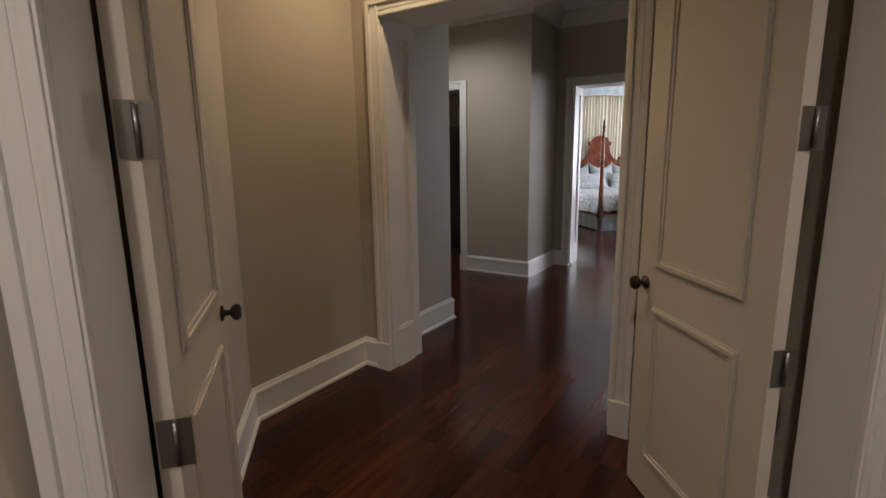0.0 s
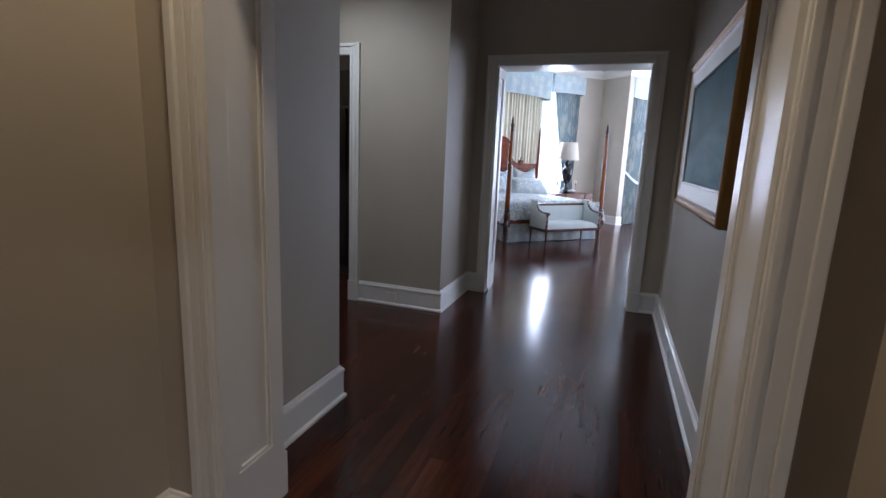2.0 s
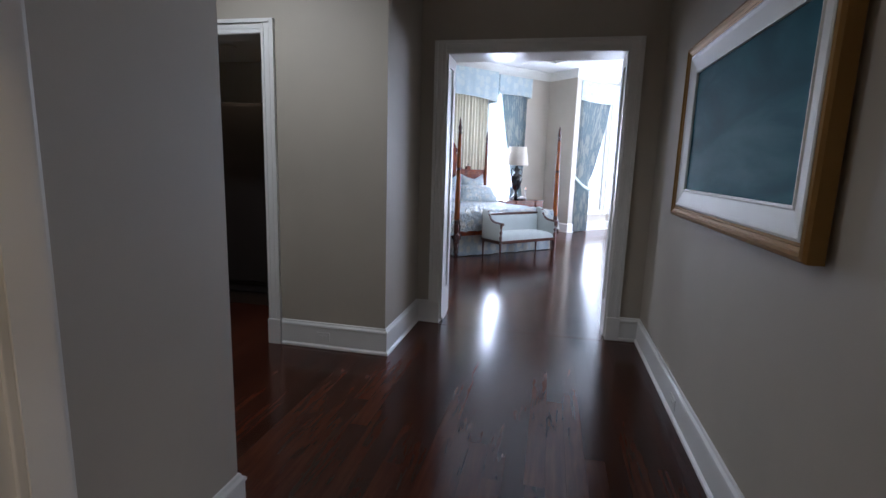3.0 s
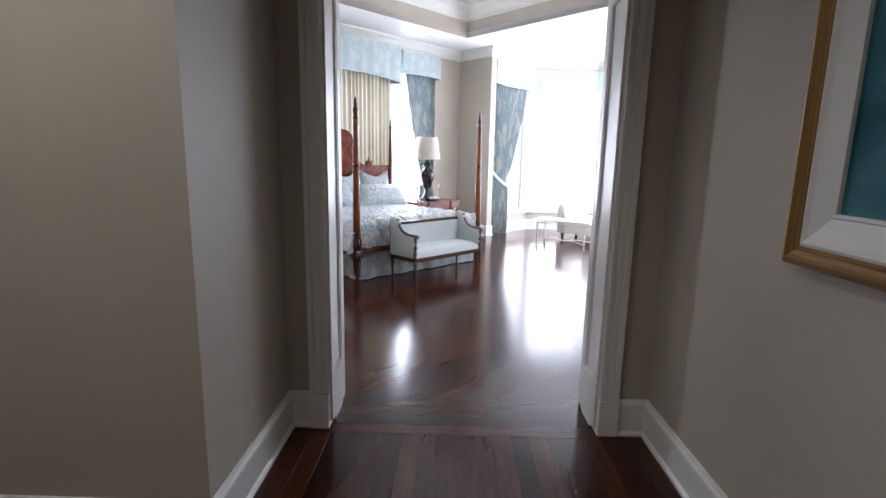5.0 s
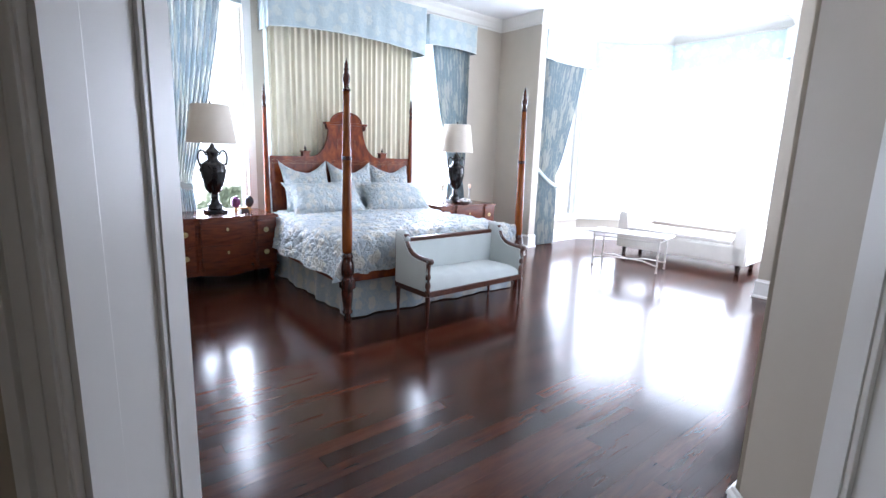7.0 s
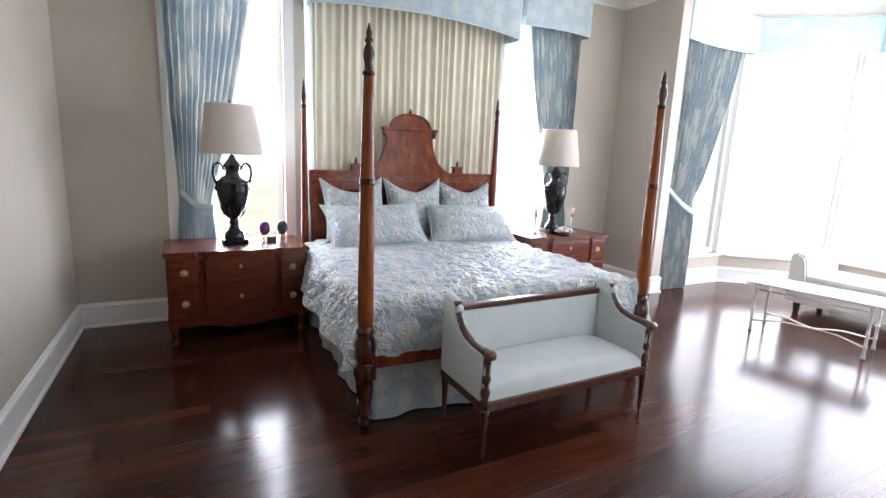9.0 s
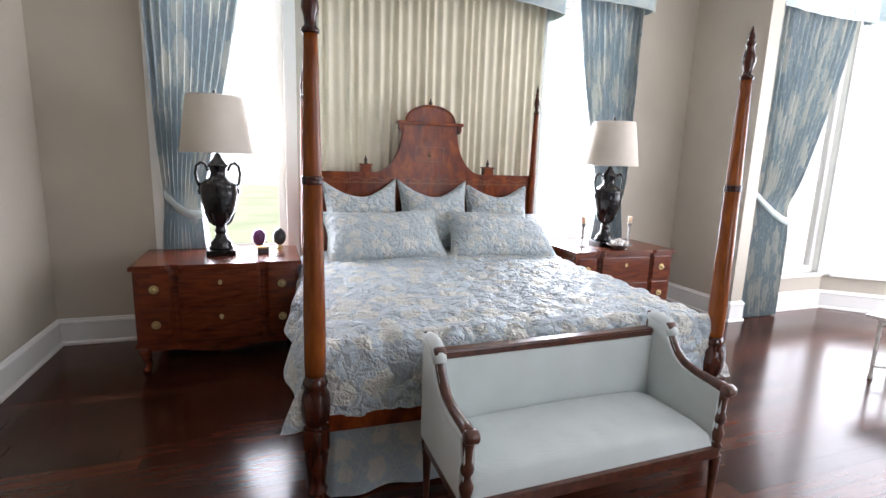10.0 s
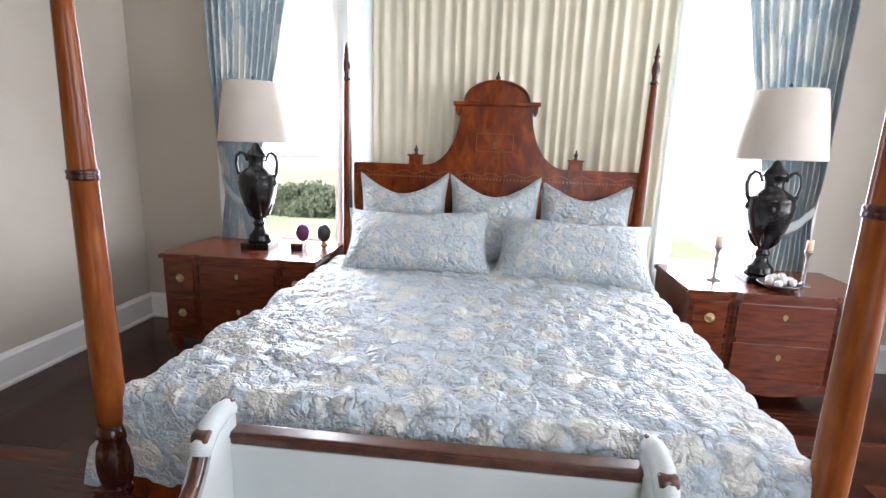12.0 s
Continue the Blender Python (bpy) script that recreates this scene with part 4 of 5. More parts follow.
# the turned-back edge near the pillows
bm = tube(bmesh.new(), [(-1.06 + 2.12 * k / 40, 0.97 + 0.004 * math.sin(k * 1.3), QZ + 0.012 - (0.1 if k in (0, 40) else 0.03 if k in (1, 39) else 0)) for k in range(41)], 0.028, 10)
part("edge_roll", bm, LINING, quilt, "pale blue satin edge")


def pillow(m, w, h, d, ears, label, seed, name="pillow"):
    """A stuffed cushion standing on its edge: x across, z up, y through; ears raise the top corners."""
    e = thing(name, m, label, "pillow", "pillows on the bed")

    def side(sgn):
        def f(s, t):
            a, b = (s - 0.5) * 2, (t - 0.5) * 2
            fat = (max(0.0, (1 - abs(a) ** 3)) * max(0.0, (1 - abs(b) ** 2.6))) ** 0.6
            pinch = 1 - 0.08 * (1 - a * a) * (b * b)
            x = a * w / 2 * (1 - 0.1 * (1 - b * b) * a * a)
            sag = ears * (1 - abs(a) ** 1.5) * max(0, b) ** 2
            z = h / 2 + b * h / 2 * pinch - sag
            wr = 0.008 * noise.noise(Vector((a * 4 + seed, b * 4, sgn))) + 0.004 * noise.noise(Vector((a * 11 + seed, b * 11, sgn)))
            return (x, sgn * (fat * d / 2 + wr * fat), z)
        return f
    bm = bmesh.new()
    grid_sheet(bm, 36, 30, side(-1))
    grid_sheet(bm, 36, 30, side(1))
    bmesh.ops.remove_doubles(bm, verts=bm.verts[:], dist=0.0005)
    bmesh.ops.recalc_face_normals(bm, faces=bm.faces[:])
    part("cushion", bm, PILLOW, e)
    edge = []
    for k in range(121):
        u = k / 120 * 4
        s, t = ((u, 0), (1, u - 1), (3 - u, 1), (0, 4 - u))[min(3, int(u))]
        edge.append(side(0)(s, t))
    part("piping", tube(bmesh.new(), edge, 0.006, 6), LINING, e)
    return e


for u, v, tilt, yaw, k in ((5.86, 10.74, -17, 3, 1), (6.49, 10.76, -16, 0, 2), (7.1, 10.78, -17, -3, 3)):
    pillow(R45 @ pose(u, v, 0.755, tilt, (k - 2) * 1.5, yaw), 0.64, 0.64, 0.24, 0.14, "square pale blue floral satin pillow leaning on the headboard", k * 7)
pillow(R45 @ pose(6.0, 10.44, 0.745, -40, -1.5, 2), 1.0, 0.5, 0.3, 0.05, "long pale blue quilted floral pillow lying before the square ones", 31)
pillow(R45 @ pose(7.0, 10.42, 0.745, -42, 1.5, -4), 1.0, 0.49, 0.3, 0.05, "long pale blue quilted floral pillow lying before the square ones", 43)

# ---- settee at the foot of the bed ----
st = thing("settee", R45 @ pose(6.378, 8.435, 0, 0, 0, 1.0), "small carved walnut settee upholstered in pale blue at the bed's foot", "settee")
SW, SD = 0.612, 0.222
LEG = [(0.008, 0.0), (0.011, 0.012), (0.008, 0.022), (0.012, 0.03), (0.021, 0.24), (0.024, 0.26), (0.019, 0.268), (0.024, 0.276), (0.024, 0.285)]
for x in (-SW, SW):
    for y in (-SD, SD):
        part("leg", T(LEG, 14, (x, y, 0)), BENCHWOOD, st)
for y in (-SD, SD):
    part("seat_rail", B(-SW, y - 0.018, 0.275, SW, y + 0.018, 0.325, 0.005), BENCHWOOD, st)
for x in (-SW, SW):
    part("side_rail", B(x - 0.018, -SD, 0.275, x + 0.018, SD, 0.325, 0.005), BENCHWOOD, st)


def seat_at(s, t):
    a, b = (s - 0.5) * 2, (t - 0.5) * 2
    e = (1 - abs(a) ** 8) * (1 - abs(b) ** 8)
    c = 0.003 * noise.noise(Vector((a * 9, b * 3, 0))) + 0.004 * math.sin(a * 24 + 3 * b) * max(0, -b) ** 2 * e
    return (a * (SW - 0.005), b * (SD - 0.004), 0.322 + (0.1 + 0.03 * (1 - a * a) * (1 - b * b)) * e ** 0.4 + c)


part("seat_cushion", grid_sheet(bmesh.new(), 60, 30, seat_at), UPHOL, st, "pale blue ribbed upholstered seat")
part("back_panel", B(-SW + 0.02, SD - 0.03, 0.33, SW - 0.02, SD + 0.025, 0.7, 0.015), UPHOL, st)
bm = B(-SW + 0.015, SD - 0.028, 0.7, SW - 0.015, SD + 0.024, 0.738, 0.007)
box(bm, -SW + 0.015, SD - 0.033, 0.722, SW - 0.015, SD + 0.029, 0.731, 0.003)
part("top_rail", bm, BENCHWOOD, st, "carved dark walnut top rail")
# scrolled arms: the wings sweep down from the back posts
ARM = [(SD + 0.02, 0.80), (SD - 0.03, 0.805), (SD - 0.09, 0.79), (SD - 0.13, 0.755), (SD - 0.155, 0.71), (SD - 0.19, 0.665), (SD - 0.25, 0.63), (SD - 0.33, 0.615), (SD - 0.41, 0.615), (-SD - 0.01, 0.61)]
for s in (-1, 1):
    outline = [(SD + 0.02, 0.325), (SD + 0.02, 0.79)] + [(y, z - 0.012) for y, z in ARM[1:]] + [(-SD, 0.325)]
    bm = prism(bmesh.new(), outline, 0.06, None, 0.012)
    bmesh.ops.transform(bm, matrix=Matrix(((0, 1, 0, s * SW - 0.03), (1, 0, 0, 0), (0, 0, 1, 0), (0, 0, 0, 1))), verts=bm.verts[:])
    bmesh.ops.recalc_face_normals(bm, faces=bm.faces[:])
    part("wing", bm, UPHOL, st, "pale blue upholstered arm panel")
    part("wing_roll", tube(bmesh.new(), [(s * SW, SD + 0.02, 0.786), (s * SW, SD - 0.02, 0.793), (s * SW, SD - 0.08, 0.783), (s * SW, SD - 0.115, 0.757), (s * SW, SD - 0.13, 0.73)], 0.03, 12), UPHOL, st)
    sweepy = [(s * (SW + 0.0), y, z) for y, z in [(SD - 0.10, 0.765), (SD - 0.115, 0.745), (SD - 0.132, 0.71), (SD - 0.165, 0.665), (SD - 0.22, 0.628), (SD - 0.3, 0.61), (SD - 0.38, 0.605), (-SD + 0.03, 0.604), (-SD - 0.015, 0.6)]]
    part("arm_rail", tube(bmesh.new(), sweepy, [0.019, 0.023, 0.022, 0.021, 0.021, 0.021, 0.022, 0.024, 0.026], 12), BENCHWOOD, st, "carved scrolling walnut arm rail")
    part("arm_curl", T([(0.0, -0.024), (0.018, -0.024), (0.023, -0.018), (0.023, 0.018), (0.018, 0.024), (0.0, 0.024)], 16, (0, 0, 0), pose(s * SW, SD - 0.112, 0.772, 0, 90)), BENCHWOOD, st)
    part("arm_scroll", T([(0.0, -0.026), (0.022, -0.026), (0.027, -0.02), (0.027, 0.02), (0.022, 0.026), (0.0, 0.026)], 18, (0, 0, 0), pose(s * SW, -SD - 0.02, 0.598, 0, 90)), BENCHWOOD, st)
    part("arm_support", T([(0.022, 0.31), (0.026, 0.33), (0.018, 0.345), (0.026, 0.37), (0.028, 0.39), (0.018, 0.415), (0.016, 0.43), (0.026, 0.45), (0.027, 0.465), (0.017, 0.49), (0.02, 0.53), (0.024, 0.56), (0.022, 0.6)], 16, (s * SW, -SD + 0.005, 0)), BENCHWOOD, st)
    part("back_post", B(s * SW - 0.02, SD + 0.012, 0.28, s * SW + 0.02, SD + 0.032, 0.815, 0.007), BENCHWOOD, st)


# ---- chests of drawers beside the bed ----
def chest(m, label):
    c = thing("nightstand", m, label, "nightstand", "matching chests beside the bed")
    w, d = 0.545, 0.32

    def front(x):
        # serpentine: proud ends and a gently bowed middle
        a = abs(x) / w
        return -d - (0.028 if a < 0.5 else 0.0 if a < 0.58 else 0.02)

    def slab(z0, z1, grow, bevel):
        xs = [-w - grow + (2 * w + 2 * grow) * k / 40 for k in range(41)]
        bm = bmesh.new()
        pts = [(x, front(x) - grow) for x in xs] + [(w + grow, d), (-w - grow, d)]
        lo = [bm.verts.new((x, y, z0)) for x, y in pts]
        hi = [bm.verts.new((x, y, z1)) for x, y in pts]
        n = len(pts)
        bm.faces.new(list(reversed(lo)))
        top = bm.faces.new(hi)
        for k in range(n):
            bm.faces.new((lo[k], lo[(k + 1) % n], hi[(k + 1) % n], hi[k]))
        bmesh.ops.recalc_face_normals(bm, faces=bm.faces[:])
        if bevel:
            bmesh.ops.bevel(bm, geom=list(top.edges), offset=bevel, segments=2, affect="EDGES")
        return bm
    part("top", slab(0.742, 0.775, 0.02, 0.008), CHEST, c)
    part("body", slab(0.2, 0.742, 0.0, 0), CHEST, c)
    part("base_moulding", slab(0.19, 0.215, 0.012, 0.004), CHEST, c)
    for z0, z1 in ((0.5, 0.715), (0.24, 0.465)):
        for x0, x1 in ((-w + 0.03, -0.595 * w), (-0.49 * w, 0.49 * w), (0.595 * w, w - 0.03)):
            y = front((x0 + x1) / 2)
            dr = part("drawer", B(x0, y - 0.012, z0, x1, y + 0.01, z1, 0.006), CHEST, c)
            xm = (x0 + x1) / 2
            if x1 - x0 < 0.3:
                k = part("knob", T([(0.029, 0), (0.03, 0.003), (0.026, 0.0045), (0.023, 0.002), (0.008, 0.005), (0.007, 0.014), (0.015, 0.02), (0.013, 0.026), (0.004, 0.029)], 18), BRASS, dr, "round brass knob", pose(xm, y - 0.012, (z0 + z1) / 2, 90))
            else:
                esc = [(0, -0.02), (0.012, -0.006), (0.014, 0.008), (0.006, 0.02), (-0.006, 0.02), (-0.014, 0.008), (-0.012, -0.006)]
                part("escutcheon", prism(bmesh.new(), esc, 0.003, pose(xm, y - 0.0155, (z0 + z1) / 2 + 0.03)), BRASS, dr, "pierced brass escutcheon")
    # shaped apron and short cabriole feet
    ap = [(-w + 0.06, 0.19), (-w + 0.09, 0.15), (-0.3, 0.155), (-0.15, 0.13), (0.0, 0.115), (0.15, 0.13), (0.3, 0.155), (w - 0.09, 0.15), (w - 0.06, 0.19)]
    part("apron", prism(bmesh.new(), ap, 0.02, pose(0, -d - 0.015, 0)), CHEST, c)
    for x in (-w + 0.05, w - 0.05):
        for y in (-d + 0.02, d - 0.05):
            s, q = (-1 if x < 0 else 1), (-1 if y < 0 else 1)
            part("foot", tube(bmesh.new(), [(x, y, 0.2), (x + s * 0.012, y + q * 0.012, 0.15), (x + s * 0.004, y + q * 0.004, 0.09), (x - s * 0.004, y - q * 0.004, 0.04), (x + s * 0.008, y + q * 0.008, 0.012), (x + s * 0.01, y + q * 0.01, 0.0)], [0.045, 0.042, 0.028, 0.02, 0.026, 0.024], 12), CHEST, c)
    return c


chest(R45 @ pose(4.757, 10.82, 0, 0, 0, 1), "polished mahogany serpentine chest with brass knobs beside the bed")
chest(R45 @ pose(8.245, 10.745, 0, 0, 0, 0), "polished mahogany serpentine chest with brass knobs beside the window")


# ---- lamps ----
def lamp_thing(m, label):
    l = thing("table_lamp", m, label, "lamp", "urn lamps on the chests")
    part("plinth", B(-0.105, -0.105, 0, 0.105, 0.105, 0.045, 0.006), URN, l)
    part("urn", T([(0.085, 0.045), (0.088, 0.06), (0.075, 0.075), (0.08, 0.09), (0.06, 0.11), (0.045, 0.13), (0.035, 0.16), (0.042, 0.175), (0.044, 0.19), (0.034, 0.205), (0.036, 0.22), (0.07, 0.26), (0.105, 0.33),
                   (0.128, 0.42), (0.135, 0.48), (0.13, 0.52), (0.134, 0.53), (0.126, 0.545), (0.09, 0.575), (0.06, 0.595), (0.055, 0.62), (0.06, 0.66), (0.072, 0.675), (0.072, 0.685), (0.06, 0.7), (0.035, 0.73), (0.025, 0.75), (0.018, 0.765), (0.01, 0.77)], 36), URN, l)
    for k in range(6):
        a = 2 * math.pi * k / 6
        part("gadroon", tube(bmesh.new(), [(math.cos(a) * r, math.sin(a) * r, z) for r, z in ((0.04, 0.222), (0.074, 0.258), (0.108, 0.33))], [0.006, 0.012, 0.004], 6), URN, l)
    for s in (-1, 1):
        pts = [(s * 0.118, 0, 0.5), (s * 0.145, 0, 0.56), (s * 0.155, 0, 0.62), (s * 0.145, 0, 0.675), (s * 0.118, 0, 0.7), (s * 0.09, 0, 0.69), (s * 0.075, 0, 0.66), (s * 0.07, 0, 0.64)]
        part("handle", tube(bmesh.new(), pts, [0.014, 0.012, 0.011, 0.011, 0.011, 0.01, 0.009, 0.012], 10), URN, l, "looped bronze handle")
        part("mask", T([(0.0, -0.03), (0.02, -0.02), (0.024, 0), (0.018, 0.02), (0.0, 0.03)], 12, (s * 0.125, 0, 0.485)), URN, l)
    part("rod", tube(bmesh.new(), [(0, 0, 0.77), (0, 0, 1.2)], 0.006, 8), BRONZE, l)
    part("finial", T([(0.006, 1.19), (0.014, 1.2), (0.006, 1.207), (0.012, 1.216), (0.003, 1.23)], 12), BRONZE, l)
    bm = bmesh.new()
    seg = 64
    rings = []
    for r, z in ((0.251, 0.775), (0.254, 0.783), (0.226, 0.98), (0.196, 1.175), (0.192, 1.185), (0.186, 1.183), (0.219, 0.98), (0.246, 0.779)):
        rings.append([bm.verts.new((r * math.cos(2 * math.pi * k / seg), r * math.sin(2 * math.pi * k / seg), z)) for k in range(seg)])
    for a, b in zip(rings, rings[1:] + rings[:1]):
        for k in range(seg):
            bm.faces.new((a[k], a[(k + 1) % seg], b[(k + 1) % seg], b[k])).smooth = True
    part("shade", bm, LINEN, l, "tapered beige linen drum shade")
    bm = bmesh.new()
    for k in range(3):
        a = 2 * math.pi * k / 3
        tube(bm, [(0, 0, 1.175), (0.2 * math.cos(a), 0.2 * math.sin(a), 1.18)], 0.003, 6)
    part("shade_spider", bm, BRONZE, l)
    return l


lamp_thing(R45 @ pose(4.75, 10.84, 0.775, 0, 0, 3), "black bronze urn lamp with a beige shade on the chest")
lamp_thing(R45 @ pose(8.23, 10.73, 0.775, 0, 0, -4), "black bronze urn lamp with a beige shade, unlit, on the chest")


# ---- small things on the chests ----
def egg(u, v, material, label):
    e = thing("polished_stone_egg", R45 @ pose(u, v, 0.775), label, "ornament", "stone ornaments on the chest")
    part("stone", T([(0.0, 0.03), (0.026, 0.036), (0.046, 0.06), (0.055, 0.095), (0.05, 0.13), (0.034, 0.156), (0.014, 0.169), (0.0, 0.171)], 20), material, e)
    part("stand", T([(0.034, 0), (0.036, 0.006), (0.018, 0.016), (0.02, 0.03), (0.026, 0.036)], 18), BRASS, e, "small metal stand")


egg(5.02, 11.0, AMETHYST, "purple polished stone egg on a small metal stand")
egg(5.18, 11.02, AGATE, "dark grey polished stone egg on a small metal stand")
tb = thing("trinket_box", R45 @ pose(5.05, 10.82, 0.775, 0, 0, 10), "small dark trinket box with a gilt edge on the chest", "box")
part("body", B(-0.045, -0.032, 0, 0.045, 0.032, 0.04, 0.004), BRONZE, tb)
part("lid", B(-0.048, -0.035, 0.041, 0.048, 0.035, 0.055, 0.005), GOLD, tb)
for u, v in ((7.93, 10.66), (8.46, 10.65)):
    cs = thing("candlestick", R45 @ pose(u, v, 0.775), "twisted silver candlestick with a short cream candle", "candlestick", "candlesticks on the chest")
    part("stem", T([(0.045, 0), (0.043, 0.006), (0.015, 0.016), (0.008, 0.03), (0.013, 0.05), (0.008, 0.065), (0.012, 0.09), (0.007, 0.11), (0.013, 0.135), (0.008, 0.16), (0.011, 0.19), (0.022, 0.21), (0.027, 0.225), (0.022, 0.228)], 16), STEEL, cs)
    part("candle", T([(0.02, 0.228), (0.02, 0.29), (0.016, 0.294), (0.0, 0.292)], 16), WAX, cs, "short cream wax candle")
bowl = thing("shell_bowl", R45 @ pose(8.25, 10.52, 0.775), "silver bowl filled with pale shells on the chest", "bowl")
part("dish", T([(0.05, 0), (0.055, 0.008), (0.085, 0.022), (0.115, 0.04), (0.118, 0.045), (0.112, 0.045), (0.08, 0.03), (0.03, 0.02)], 28), STEEL, bowl)
rs = random.Random(9)
for k in range(9):
    a, rr = k * 2.4, 0.018 * math.sqrt(k) * 1.5
    part("shell", T([(0.0, -0.018), (0.016, -0.012), (0.026, 0.004), (0.018, 0.02), (0.006, 0.03), (0.0, 0.032)], 10, (0, 0, 0), pose(rr * math.cos(a), rr * math.sin(a), 0.052 + (0.018 if k < 4 else 0), rs.uniform(30, 120), rs.uniform(0, 90), rs.uniform(0, 360))), SHELLS, bowl)


# ---- curtains, valances and bed hangings ----
def pleated(x_top, x_tie, x_bot, z_top, z_tie, z_bot, pleats, depth, seed, y0=0.0):
    """A curtain sheet: spans of x at the top, at the tie and at the floor."""
    def f(s, t):
        z = z_top + (z_bot - z_top) * t
        zt = (z_top - z_tie) / (z_top - z_bot)
        if t < zt:
            k = t / zt
            k = k ** 1.3
            a = [p + (q - p) * k for p, q in zip(x_top, x_tie)]
        else:
            k = (t - zt) / (1 - zt)
            k = 1 - (1 - k) ** 2
            a = [p + (q - p) * k for p, q in zip(x_tie, x_bot)]
        near = math.exp(-((t - zt) / 0.06) ** 2)
        ph = s * pleats * 2 * math.pi + 0.5 * noise.noise(Vector((s * 6, t * 1.5, seed)))
        y = y0 + depth * (0.1 + 1.25 * (1 - abs(math.cos(ph / 2)) ** 1.8)) * (1 - 0.35 * near) + 0.01 * noise.noise(Vector((s * 14, t * 4, seed)))
        x = a[0] + (a[1] - a[0]) * s + 0.3 * (a[1] - a[0]) / pleats * math.cos(ph)
        return (x, -y, z)
    return f


def curtain(name, m, f, tie, label, nu=240, nv=60, cat="curtain"):
    e = thing(name, m, label, cat, "")
    ob = part("cloth", grid_sheet(bmesh.new(), nu, nv, f), CURTAIN, e)
    if tie:
        (x0, z0), (x1, z1), d = tie
        pts = [(x0 + (x1 - x0) * k / 12, -(d + 0.03 * math.sin(math.pi * k / 12) + 0.006 * math.sin(k * 2.1)), z0 + (z1 - z0) * k / 12 - 0.06 * math.sin(math.pi * k / 12)) for k in range(13)]
        bm = bmesh.new()
        ra = [bm.verts.new(Vector(p) + Vector((0, 0, 0.035))) for p in pts]
        rb = [bm.verts.new(Vector(p) - Vector((0, 0, 0.035))) for p in pts]
        rc = [bm.verts.new(Vector(p) + Vector((0, 0.008, -0.035))) for p in pts]
        rd = [bm.verts.new(Vector(p) + Vector((0, 0.008, 0.035))) for p in pts]
        for a, b in ((ra, rb), (rb, rc), (rc, rd), (rd, ra)):
            for k in range(12):
                bm.faces.new((a[k], a[k + 1], b[k + 1], b[k])).smooth = True
        part("tieback", bm, LINING, e, "pale blue cloth tieback")
    return e


HEADW = R45 @ pose(0, V1 - 0.03, 0)
curtain("curtain", HEADW, pleated((4.24, 5.04), (4.32, 4.6), (4.26, 4.66), 3.25, 1.12, 0.015, 12, 0.085, 1), ((4.33, 1.22), (4.6, 1.06), 0.095), "blue and cream floral curtain tied back beside the window")
curtain("curtain", HEADW, pleated((7.96, 8.8), (8.4, 8.74), (8.26, 8.78), 3.25, 1.12, 0.015, 12, 0.085, 2), ((8.71, 1.21), (8.4, 1.07), 0.095), "blue and cream floral curtain tied back behind the lamp")
BAYW = R45 @ pose(0, 10.46, 0)
curtain("curtain", BAYW, pleated((9.73, 10.86), (9.76, 10.27), (9.76, 10.3), 3.2, 1.18, 0.015, 15, 0.08, 3), ((9.72, 1.32), (10.3, 1.02), 0.11), "blue and cream floral curtain tied back at the bay window")
FRONTW = R45 @ pose(0, V0 + 0.02, 0, 0, 0, 180)
curtain("curtain", FRONTW, pleated((-7.2, -6.3), (-6.7, -6.3), (-6.8, -6.3), 3.25, 0.95, 0.015, 10, 0.07, 4, 0.02), ((-6.28, 1.1), (-6.7, 0.9), 0.1), "blue and cream floral curtain tied back at the front window")


def valance(m, x0, x1, z0, z1, d, arch, label, name="valance", sag=0.0):
    """A flat upholstered pelmet with returns; arch lifts the middle of its lower edge."""
    e = thing(name, m, label, "valance", "matching floral valances")
    def f(s, t):
        total = (x1 - x0) + 2 * d
        q = s * total
        x, y = (x0, q - d) if q < d else (x1, -(q - d - (x1 - x0)) + 0) if q > d + x1 - x0 else (x0 + q - d, 0)
        y = -d + (d - q) if q < d else (-d if q <= d + x1 - x0 else -d + (q - d - (x1 - x0)))
        lift = arch * (1 - abs((x - x0) / (x1 - x0) * 2 - 1) ** 2.2) if 0 <= q - d <= x1 - x0 else 0
        z = z1 + (z0 + lift - z1) * t
        w = 0.006 * noise.noise(Vector((q * 5, t * 2, x0))) + 0.004 * math.sin(q * 26) * t
        return (x, y - w, z)
    part("cloth", grid_sheet(bmesh.new(), 120, 8, f), VALANCE, e)
    part("top_board", B(x0 + 0.006, -d + 0.008, z1 - 0.03, x1 - 0.006, 0, z1 - 0.012), TRIM, e)
    def hem(k):
        p = Vector(f(k / 120, 1.0))
        return p
    part("welt", tube(bmesh.new(), [hem(k) for k in range(121)], 0.006, 6), LINING, e, "narrow pale welt")
    return e


valance(R45 @ pose(0, V1 - 0.002, 0), 5.44, 7.72, 2.9, 3.53, 0.33, 0.075, "pale blue floral bed canopy valance fixed high on the wall", "canopy_valance")
valance(R45 @ pose(0, V1 - 0.002, 0), 7.9, 8.86, 3.11, 3.53, 0.16, 0.02, "pale blue floral valance over the window")
valance(R45 @ pose(0, V1 - 0.002, 0), 4.17, 5.2, 3.11, 3.53, 0.16, 0.02, "pale blue floral valance over the window")
for k, (a, b) in enumerate(zip(BAY, BAY[1:])):
    m, w = facet(a, b)
    valance(m @ pose(0, -0.002, 0), 0.03 if k else 0.03, w - 0.06 if k < 4 else w - 0.03, 3.1, 3.53, 0.15, 0.0 if k in (1, 2, 3) else -0.03, "pale blue floral valance across a bay window facet")
valance(FRONTW, -8.4, -6.2, 3.1, 3.53, 0.14, 0.02, "pale blue floral valance over the front window")


